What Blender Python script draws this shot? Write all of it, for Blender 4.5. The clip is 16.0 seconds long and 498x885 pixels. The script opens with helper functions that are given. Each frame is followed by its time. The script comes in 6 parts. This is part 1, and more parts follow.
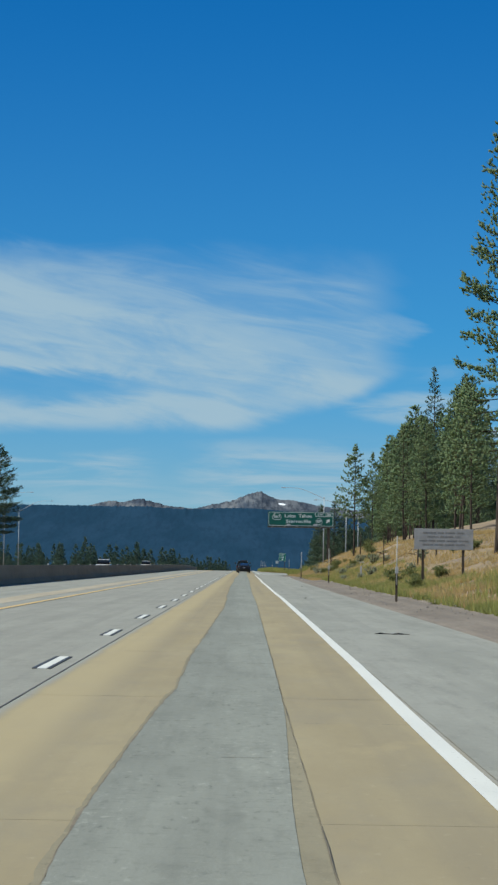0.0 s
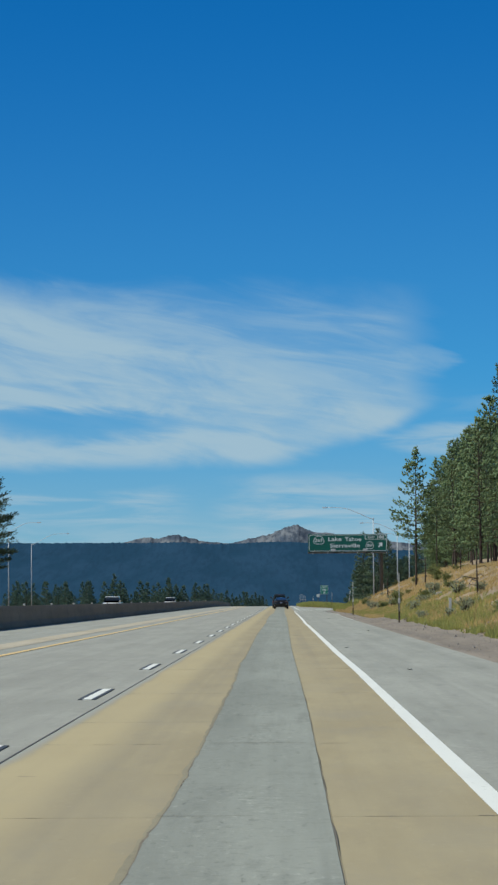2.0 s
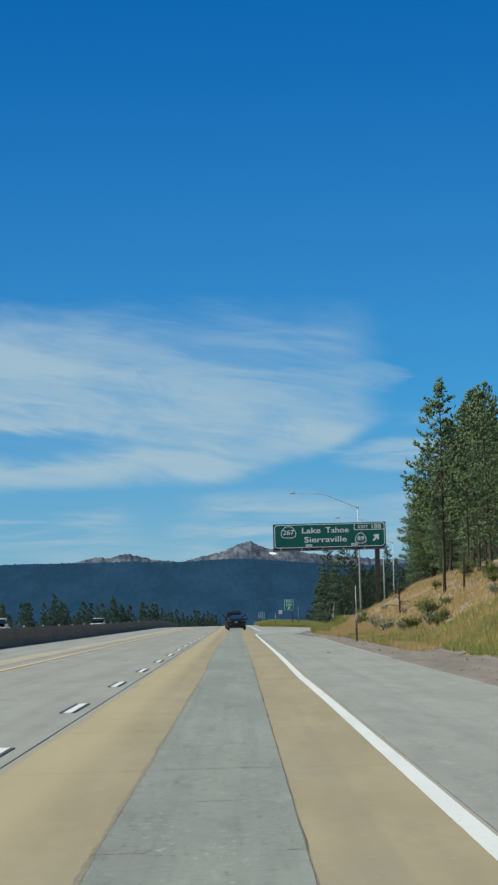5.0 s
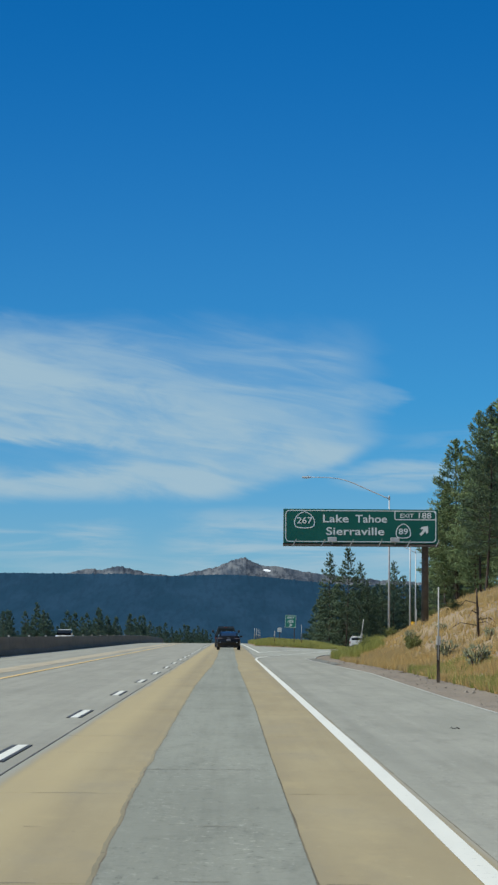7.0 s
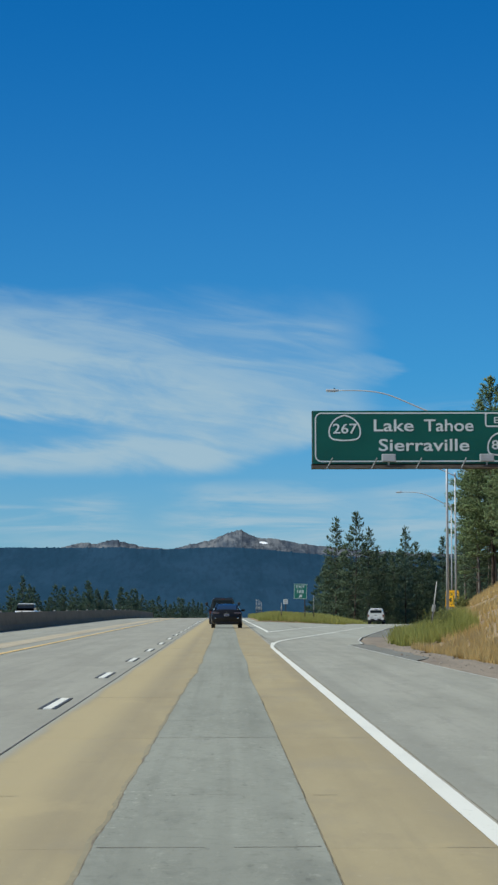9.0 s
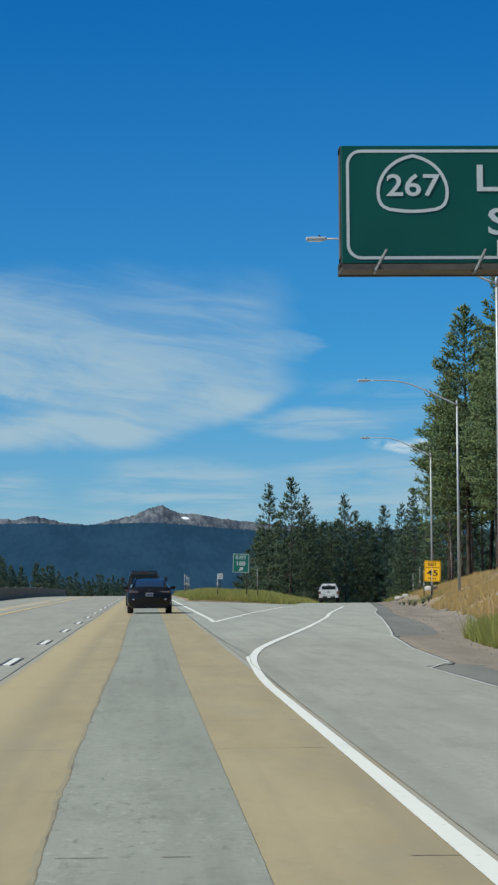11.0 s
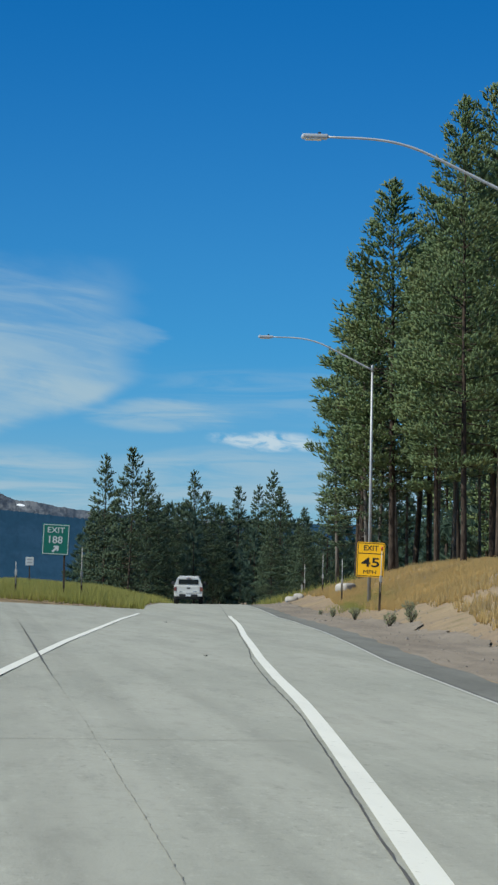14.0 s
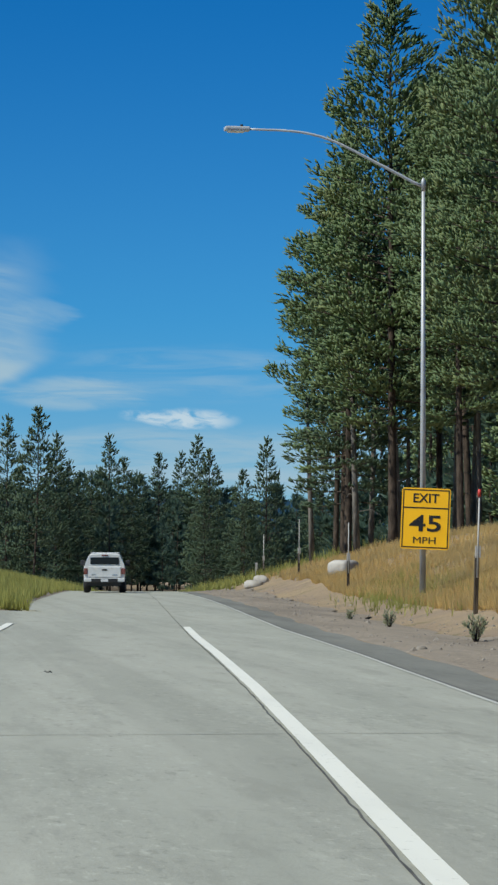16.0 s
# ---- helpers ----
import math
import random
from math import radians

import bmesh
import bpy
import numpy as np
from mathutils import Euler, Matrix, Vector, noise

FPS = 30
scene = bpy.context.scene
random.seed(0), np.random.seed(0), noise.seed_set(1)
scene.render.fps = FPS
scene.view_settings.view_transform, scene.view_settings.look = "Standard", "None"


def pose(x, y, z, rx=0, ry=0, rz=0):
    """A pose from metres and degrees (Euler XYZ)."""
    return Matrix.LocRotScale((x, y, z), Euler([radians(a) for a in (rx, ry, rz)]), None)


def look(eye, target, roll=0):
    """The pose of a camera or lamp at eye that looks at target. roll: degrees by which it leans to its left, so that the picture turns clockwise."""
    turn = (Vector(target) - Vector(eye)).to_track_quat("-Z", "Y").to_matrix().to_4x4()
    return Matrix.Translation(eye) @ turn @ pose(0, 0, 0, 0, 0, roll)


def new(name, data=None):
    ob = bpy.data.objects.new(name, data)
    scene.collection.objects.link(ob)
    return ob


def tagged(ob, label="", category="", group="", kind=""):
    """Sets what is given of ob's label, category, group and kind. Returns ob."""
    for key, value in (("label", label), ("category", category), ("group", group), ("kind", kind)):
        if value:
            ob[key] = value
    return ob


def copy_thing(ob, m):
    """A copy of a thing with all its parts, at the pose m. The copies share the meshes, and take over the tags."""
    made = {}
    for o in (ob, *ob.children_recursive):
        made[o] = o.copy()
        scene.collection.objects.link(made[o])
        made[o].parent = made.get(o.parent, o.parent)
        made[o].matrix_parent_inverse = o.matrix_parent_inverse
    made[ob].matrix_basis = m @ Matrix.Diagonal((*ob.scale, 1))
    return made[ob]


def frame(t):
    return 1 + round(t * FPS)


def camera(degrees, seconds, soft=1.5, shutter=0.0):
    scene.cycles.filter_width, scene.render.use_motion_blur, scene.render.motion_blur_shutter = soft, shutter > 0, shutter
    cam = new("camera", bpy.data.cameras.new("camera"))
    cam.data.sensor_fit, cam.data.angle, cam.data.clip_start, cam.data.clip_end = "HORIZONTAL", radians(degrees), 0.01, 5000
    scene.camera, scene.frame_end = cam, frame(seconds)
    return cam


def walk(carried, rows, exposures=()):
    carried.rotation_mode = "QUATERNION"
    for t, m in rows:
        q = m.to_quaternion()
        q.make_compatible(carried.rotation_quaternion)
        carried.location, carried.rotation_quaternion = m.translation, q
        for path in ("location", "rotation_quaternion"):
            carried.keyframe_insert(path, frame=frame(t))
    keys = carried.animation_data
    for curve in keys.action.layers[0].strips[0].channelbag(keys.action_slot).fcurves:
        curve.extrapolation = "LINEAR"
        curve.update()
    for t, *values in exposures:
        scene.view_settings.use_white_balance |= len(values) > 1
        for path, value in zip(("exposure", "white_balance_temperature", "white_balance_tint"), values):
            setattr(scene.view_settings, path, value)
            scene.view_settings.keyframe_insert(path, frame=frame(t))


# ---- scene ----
# the camera rides in a car: seconds, x, y, height, then heading, pitch and lean in degrees
RIDE = (
    (0.0, -0.116, 0.00, 1.209, 0.070, 2.732, 0.918),
    (0.5, -0.060, 13.00, 1.215, -0.560, 2.998, -0.033),
    (1.0, -0.030, 25.99, 1.219, -0.677, 3.186, -0.125),
    (1.5, -0.012, 38.96, 1.220, -0.726, 3.424, -0.418),
    (2.0, 0.024, 51.91, 1.219, -0.712, 3.503, -0.385),
    (2.5, 0.095, 64.83, 1.215, -0.679, 3.604, -0.549),
    (3.0, 0.152, 77.72, 1.212, -0.372, 3.639, -0.902),
    (3.5, 0.127, 90.57, 1.212, 0.244, 3.732, -1.937),
    (4.0, 0.073, 103.39, 1.213, 0.283, 3.755, -1.995),
    (6.5, -0.206, 165.63, 1.244, 0.500, 4.229, 0.018),
    (7.0, -0.140, 177.74, 1.237, 0.443, 4.276, 0.386),
    (7.5, -0.123, 189.81, 1.232, 0.444, 4.271, 0.147),
    (8.0, -0.148, 201.84, 1.228, 0.475, 4.249, -0.081),
    (10.5, -0.276, 260.36, 1.242, 0.788, 2.756, -0.295),
    (11.0, -0.227, 272.18, 1.237, 2.326, 3.132, -0.490),
    (11.5, -0.098, 284.11, 1.233, 2.614, 3.347, 0.120),
    (12.0, 0.288, 296.02, 1.231, 2.776, 3.381, 0.651),
    (12.5, 0.795, 307.91, 1.229, 2.924, 3.592, 0.821),
    (13.0, 1.570, 319.82, 1.223, 3.918, 3.517, 0.945),
    (13.5, 2.470, 331.77, 1.210, 4.972, 3.539, 1.200),
    (14.0, 3.402, 343.75, 1.190, 5.915, 2.968, 0.945),
    (14.5, 4.378, 355.74, 1.167, 6.306, 1.574, 0.605),
    (15.0, 5.337, 367.64, 1.141, 6.851, 1.707, 0.572),
    (15.5, 6.280, 379.34, 1.115, 7.515, 2.114, 0.506),
    (16.0, 7.164, 390.92, 1.090, 7.849, 2.474, 0.271),
)


def ride_pose(x, y, z, heading, pitch, lean):
    h, p = radians(heading), radians(pitch)
    return look((x, y, z), (x + math.sin(h) * math.cos(p), y + math.cos(h) * math.cos(p), z + math.sin(p)), lean)


cam = camera(11.089, 16.0, 2.5)
walk(cam, [(row[0], ride_pose(*row[1:])) for row in RIDE], ((0.0, 0.0, 6340, 2), (16.0, 0.0, 6340, 2)))

# ---------------------------------------------------------------- sky, sun
SUN_TO = Vector((-0.84, -0.28, 1.0)).normalized()
SUN_EL = math.asin(SUN_TO.z)
SUN_AZ = math.atan2(SUN_TO.x, SUN_TO.y)


class Net:
    """Short hand for node trees."""

    def __init__(self, tree):
        self.t = tree
        tree.nodes.clear()

    def add(self, kind, **values):
        n = self.t.nodes.new(kind)
        for k, v in values.items():
            if k in ("operation", "blend_type", "data_type", "noise_dimensions", "sky_type", "interpolation_type", "feature", "color_ramp", "vector_type", "normalize"):
                if k == "operation":
                    n.operation = v
                elif k == "blend_type":
                    n.blend_type = v
                elif k == "data_type":
                    n.data_type = v
                elif k == "sky_type":
                    n.sky_type = v
                elif k == "feature":
                    n.feature = v
                elif k == "interpolation_type":
                    n.interpolation_type = v
        return n

    def link(self, a, b):
        self.t.links.new(a, b)

    def put(self, sock, v):
        if isinstance(v, bpy.types.NodeSocket):
            self.t.links.new(v, sock)
        elif v is not None:
            sock.default_value = v

    def math(self, op, a, b=None, c=None, clamp=False):
        n = self.t.nodes.new("ShaderNodeMath")
        n.operation = op
        n.use_clamp = clamp
        for i, v in enumerate((a, b, c)):
            if v is not None:
                self.put(n.inputs[i], v)
        return n.outputs[0]

    def smooth(self, v, lo, hi):
        n = self.t.nodes.new("ShaderNodeMapRange")
        n.interpolation_type = "SMOOTHSTEP"
        self.put(n.inputs[0], v)
        n.inputs[1].default_value, n.inputs[2].default_value = lo, hi
        n.inputs[3].default_value, n.inputs[4].default_value = 0.0, 1.0
        return n.outputs[0]

    def mix(self, f, a, b, how="MIX"):
        n = self.t.nodes.new("ShaderNodeMix")
        n.data_type = "RGBA"
        n.blend_type = how
        self.put(n.inputs[0], f)
        self.put(n.inputs[6], a if not isinstance(a, tuple) else (*a, 1.0)[:4])
        self.put(n.inputs[7], b if not isinstance(b, tuple) else (*b, 1.0)[:4])
        return n.outputs[2]

    def noise(self, vec, scale, detail=3.0, rough=0.55, warp=0.0):
        n = self.t.nodes.new("ShaderNodeTexNoise")
        if vec is not None:
            self.t.links.new(vec, n.inputs["Vector"])
        n.inputs["Scale"].default_value = scale
        n.inputs["Detail"].default_value = detail
        n.inputs["Roughness"].default_value = rough
        n.inputs["Distortion"].default_value = warp
        return n.outputs[0]

    def stretch(self, vec, sx, sy, sz, loc=(0, 0, 0), rot=(0, 0, 0)):
        n = self.t.nodes.new("ShaderNodeMapping")
        self.t.links.new(vec, n.inputs[0])
        n.inputs[1].default_value = loc
        n.inputs[2].default_value = rot
        n.inputs[3].default_value = (sx, sy, sz)
        return n.outputs[0]


world = bpy.data.worlds.new("sky")
scene.world = world
world.use_nodes = True
w = Net(world.node_tree)
sky = w.add("ShaderNodeTexSky", sky_type="NISHITA")
sky.sun_disc = False
sky.sun_elevation = SUN_EL
sky.sun_rotation = SUN_AZ
sky.altitude = 1750
sky.air_density = 1.0
sky.dust_density = 0.0
sky.ozone_density = 3.0
co = w.t.nodes.new("ShaderNodeTexCoord").outputs["Generated"]
sep = w.t.nodes.new("ShaderNodeSeparateXYZ")
w.link(co, sep.inputs[0])
DEG = 57.29578
az = w.math("MULTIPLY", w.math("ARCTAN2", sep.outputs[0], sep.outputs[1]), DEG)
el = w.math("MULTIPLY", w.math("ARCSINE", sep.outputs[2]), DEG)
comb = w.t.nodes.new("ShaderNodeCombineXYZ")
w.link(az, comb.inputs[0])
w.link(el, comb.inputs[1])
flat = comb.outputs[0]
comb_b = w.t.nodes.new("ShaderNodeCombineXYZ")
w.link(az, comb_b.inputs[0])
w.link(w.math("ADD", el, w.math("MULTIPLY", az, 0.17)), comb_b.inputs[1])
slant = comb_b.outputs[0]
wisps = w.noise(w.stretch(flat, 0.22, 0.95, 1, rot=(0, 0, 0.10)), 1.0, 7.0, 0.62, 0.7)
streak = w.noise(w.stretch(slant, 0.30, 2.3, 1, loc=(1, 4, 0)), 1.0, 6.0, 0.6, 0.6)
soft = w.noise(w.stretch(slant, 0.30, 0.85, 1, loc=(5, 3, 0)), 1.0, 6.0, 0.58, 0.8)
level = w.noise(w.stretch(flat, 0.30, 2.6, 1, loc=(3, 1, 0)), 1.0, 6.0, 0.6, 0.6)
puffs = w.noise(w.stretch(flat, 1.6, 4.0, 1, loc=(7, 2, 0)), 1.0, 5.0, 0.6, 0.5)
sway = w.math("MULTIPLY", w.math("SUBTRACT", soft, 0.5), 1.3)
el_b = w.math("ADD", el, sway)
el_s = w.math("ADD", el, w.math("MULTIPLY", sway, 0.35))
az_b = w.math("ADD", az, w.math("MULTIPLY", w.math("SUBTRACT", streak, 0.5), 1.6))


def product(*parts):
    out = parts[0]
    for q in parts[1:]:
        out = w.math("MULTIPLY", out, q)
    return out


def band(a, e, az0, az1, el0, el1, soft_az, soft_el):
    return product(w.smooth(a, az0 - soft_az, az0 + soft_az), w.smooth(a, az1 + soft_az, az1 - soft_az), w.smooth(e, el0 - soft_el, el0 + soft_el), w.smooth(e, el1 + soft_el, el1 - soft_el))


def oval(a, e, ca, ce, ra, re):
    u = w.math("DIVIDE", w.math("SUBTRACT", a, ca), ra)
    v = w.math("DIVIDE", w.math("SUBTRACT", e, ce), re)
    return w.smooth(w.math("ADD", w.math("MULTIPLY", u, u), w.math("MULTIPLY", v, v)), 1.4, 0.15)


# one long bank with a firm, rising lower edge, torn above into slanting wisps
past = w.math("MAXIMUM", w.math("ADD", az, 1.5), 0.0)
under = w.math("SUBTRACT", el_s, w.math("ADD", 2.95, w.math("MULTIPLY", w.math("MULTIPLY", past, past), 0.052)))
over = w.math("SUBTRACT", el_b, w.math("SUBTRACT", 5.4, w.math("MULTIPLY", az, 0.26)))
body = product(w.smooth(under, -0.12, 0.30), w.smooth(over, 0.55, -0.6), w.smooth(az_b, 3.9, 2.5), w.smooth(az, -16, -10))
body = product(body, w.math("ADD", 0.45, w.math("MULTIPLY", w.smooth(w.math("ADD", soft, w.math("MULTIPLY", streak, 0.7)), 0.58, 1.0), 0.55)))
body = product(body, w.math("SUBTRACT", 1.0, w.math("MULTIPLY", oval(az_b, el_b, -4.7, 3.95, 2.4, 0.42), 0.85)))
veil = product(w.smooth(over, -0.4, 0.3), w.smooth(el_b, 7.2, 6.0), w.smooth(az_b, 3.7, 2.3), w.smooth(az, -16, -10), w.math("ADD", 0.42, w.math("MULTIPLY", w.smooth(streak, 0.34, 0.66), 0.58)))
puff_right = product(oval(az_b, el_s, 3.2, 5.3, 0.8, 0.36), w.smooth(soft, 0.3, 0.6))
low = product(w.math("ADD", band(az_b, el_s, -16, -2.2, 1.75, 2.4, 0.7, 0.22), w.math("ADD", band(az_b, el_s, -0.9, 2.6, 1.5, 2.7, 0.8, 0.35), w.math("MULTIPLY", band(az, el_s, -20, 20, 0.2, 1.7, 4.0, 0.4), 0.6))), w.smooth(level, 0.36, 0.66))
right = w.math("ADD", w.math("MULTIPLY", product(oval(az_b, el_s, 3.9, 3.55, 1.7, 0.36), w.smooth(level, 0.30, 0.6)), 0.62), w.math("ADD", w.math("MULTIPLY", product(band(az, el_s, 4.2, 11, 3.55, 4.5, 1.2, 0.3), w.smooth(level, 0.36, 0.66)), 0.36), w.math("MULTIPLY", product(band(az, el_s, 3.2, 13, 1.5, 2.75, 0.8, 0.25), w.smooth(level, 0.28, 0.60)), 0.62)))
tuft = product(oval(az, el_s, 6.3, 3.03, 1.25, 0.24), w.smooth(puffs, 0.30, 0.55))
rest = product(w.smooth(w.math("ABSOLUTE", az), 16, 40), w.smooth(el, 45, 10), w.smooth(wisps, 0.45, 0.75))
cover = w.math("ADD", w.math("MULTIPLY", body, 0.92), w.math("MULTIPLY", veil, 0.5))
cover = w.math("ADD", cover, w.math("MULTIPLY", low, 0.8))
cover = w.math("ADD", cover, right)
cover = w.math("ADD", cover, w.math("MULTIPLY", puff_right, 0.32))
cover = w.math("ADD", cover, w.math("MULTIPLY", rest, 0.4))
cover = w.math("MINIMUM", cover, 0.95)
hue = w.t.nodes.new("ShaderNodeMix")
hue.data_type = "RGBA"
hue.blend_type = "MULTIPLY"
hue.inputs[0].default_value = 1.0
w.link(sky.outputs[0], hue.inputs[6])
deep = w.mix(w.smooth(el, 1.0, 5.5), (0.43, 0.71, 1.05), (0.215, 0.69, 1.09))
deep = w.mix(w.smooth(el, 4.5, 15.0), deep, (0.07, 0.60, 1.11))
deep = w.mix(w.smooth(el, 18.0, 50.0), deep, (0.46, 0.78, 1.0))
w.link(deep, hue.inputs[7])
clouded = w.mix(cover, hue.outputs[2], (4.5, 6.0, 7.3))
clouded = w.mix(w.math("MULTIPLY", tuft, 0.8), clouded, (7.4, 8.2, 9.0))
bg = w.t.nodes.new("ShaderNodeBackground")
w.link(clouded, bg.inputs[0])
bg.inputs[1].default_value = 0.085
wo = w.t.nodes.new("ShaderNodeOutputWorld")
w.link(bg.outputs[0], wo.inputs[0])

sun_data = bpy.data.lights.new("sun", "SUN")
sun_data.energy = 5.0
sun_data.angle = radians(0.53)
sun_data.color = (1.0, 0.955, 0.88)
sun = new("sun", sun_data)
sun.matrix_world = look(SUN_TO * 100, (0, 0, 0))

# ---------------------------------------------------------------- materials


def principled(name):
    m = bpy.data.materials.new(name)
    m.use_nodes = True
    n = Net(m.node_tree)
    p = m.node_tree.nodes.new("ShaderNodeBsdfPrincipled")
    o = m.node_tree.nodes.new("ShaderNodeOutputMaterial")
    n.link(p.outputs[0], o.inputs[0])
    return m, n, p


def coords(n):
    return n.t.nodes.new("ShaderNodeTexCoord").outputs["Object"]


def position(n):
    return n.t.nodes.new("ShaderNodeNewGeometry").outputs["Position"]


def bump(n, p, height, strength=0.3, dist=0.02):
    b = n.t.nodes.new("ShaderNodeBump")
    b.inputs["Strength"].default_value = strength
    b.inputs["Distance"].default_value = dist
    n.put(b.inputs["Height"], height)
    n.link(b.outputs[0], p.inputs["Normal"])


def plain(name, colour, rough=0.5, metal=0.0, vary=0.12, scale=3.0, coat=0.0, spec=0.5, fine=40.0):
    m, n, p = principled(name)
    v = coords(n)
    a = n.noise(v, scale, 4)
    b = n.noise(v, fine, 3)
    k = n.math("ADD", n.math("MULTIPLY", a, 0.7), n.math("MULTIPLY", b, 0.3))
    lo = tuple(c * (1 - vary) for c in colour)
    hi = tuple(min(1, c * (1 + vary)) for c in colour)
    n.link(n.mix(n.smooth(k, 0.3, 0.7), lo, hi), p.inputs["Base Color"])
    n.put(p.inputs["Roughness"], n.math("ADD", rough - 0.06, n.math("MULTIPLY", a, 0.12)))
    p.inputs["Metallic"].default_value = metal
    p.inputs["Coat Weight"].default_value = coat
    p.inputs["Specular IOR Level"].default_value = spec
    return m


def pavement(name, lo, hi, stain, stain_at=0.58, streak=0.0, speck=0.25, rugged=0.0):
    """Worn concrete: broad tone, long wheel streaks, pits and pale grit."""
    m, n, p = principled(name)
    v = position(n)
    broad = n.noise(n.stretch(v, 0.9, 0.10, 1), 1.0, 4, 0.6)
    fine = n.noise(v, 9.0, 4, 0.65)
    grit = n.noise(v, 60.0, 2, 0.6)
    drag = n.noise(n.stretch(v, 6.0, 0.05, 1), 1.0, 4, 0.6)
    pits = n.noise(n.stretch(v, 8.0, 2.4, 1), 1.0, 5, 0.7)
    mott = n.noise(n.stretch(v, 3.0, 0.55, 1), 1.0, 6, 0.72)
    c = n.mix(n.smooth(broad, 0.3, 0.7), lo, hi)
    c = n.mix(n.math("MULTIPLY", n.smooth(drag, 0.45, 0.75), streak), c, stain)
    c = n.mix(n.math("MULTIPLY", n.smooth(broad, stain_at, stain_at + 0.2), 0.5), c, stain)
    c = n.mix(n.math("MULTIPLY", n.smooth(fine, 0.52, 0.72), speck), c, stain)
    c = n.mix(n.math("MULTIPLY", n.smooth(mott, 0.50, 0.68), 0.42), c, stain)
    c = n.mix(n.math("MULTIPLY", n.smooth(mott, 0.44, 0.30), 0.35), c, tuple(min(1, x * 1.18) for x in hi))
    c = n.mix(n.math("MULTIPLY", n.smooth(pits, 0.66, 0.74), 0.45), c, tuple(x * 0.45 for x in stain))
    pale = tuple(min(1, x * 1.35) for x in hi)
    pock = n.noise(n.stretch(v, 15.0, 5.5, 1), 1.0, 4, 0.72)
    where = n.smooth(n.noise(n.stretch(v, 1.4, 0.22, 1, loc=(9, 4, 0)), 1.0, 4, 0.6), 0.40, 0.62)
    c = n.mix(n.math("MULTIPLY", n.math("MULTIPLY", where, n.smooth(pock, 0.56, 0.66)), min(1.0, speck * 1.5)), c, pale)
    c = n.mix(n.math("MULTIPLY", n.math("MULTIPLY", where, n.smooth(pock, 0.42, 0.33)), min(1.0, speck * 1.5)), c, tuple(x * 0.72 for x in stain))
    track = n.noise(n.stretch(v, 1.5, 0.006, 1), 1.0, 3, 0.5)
    c = n.mix(n.math("MULTIPLY", n.smooth(track, 0.48, 0.66), 0.28), c, stain)
    if rugged:
        spall = n.noise(n.stretch(v, 17.0, 3.2, 1, loc=(2, 6, 0)), 1.0, 3, 0.6)
        scab = n.smooth(n.noise(n.stretch(v, 2.4, 0.7, 1, loc=(5, 1, 0)), 1.0, 4, 0.6), 0.42, 0.62)
        c = n.mix(n.math("MULTIPLY", n.math("MULTIPLY", scab, n.smooth(spall, 0.58, 0.72)), 0.42 * rugged), c, pale)
        c = n.mix(n.math("MULTIPLY", n.math("MULTIPLY", scab, n.smooth(spall, 0.42, 0.30)), 0.55 * rugged), c, tuple(x * 0.6 for x in stain))
    c = n.mix(n.math("MULTIPLY", n.smooth(grit, 0.6, 0.8), 0.35), c, pale)
    n.link(c, p.inputs["Base Color"])
    p.inputs["Roughness"].default_value = 0.86
    p.inputs["Specular IOR Level"].default_value = 0.25
    bump(n, p, n.math("ADD", n.math("MULTIPLY", fine, 0.6), n.math("ADD", n.math("MULTIPLY", grit, 0.4), n.math("MULTIPLY", n.math("MULTIPLY", pock, where), 0.6))), 0.4, 0.012)
    return m


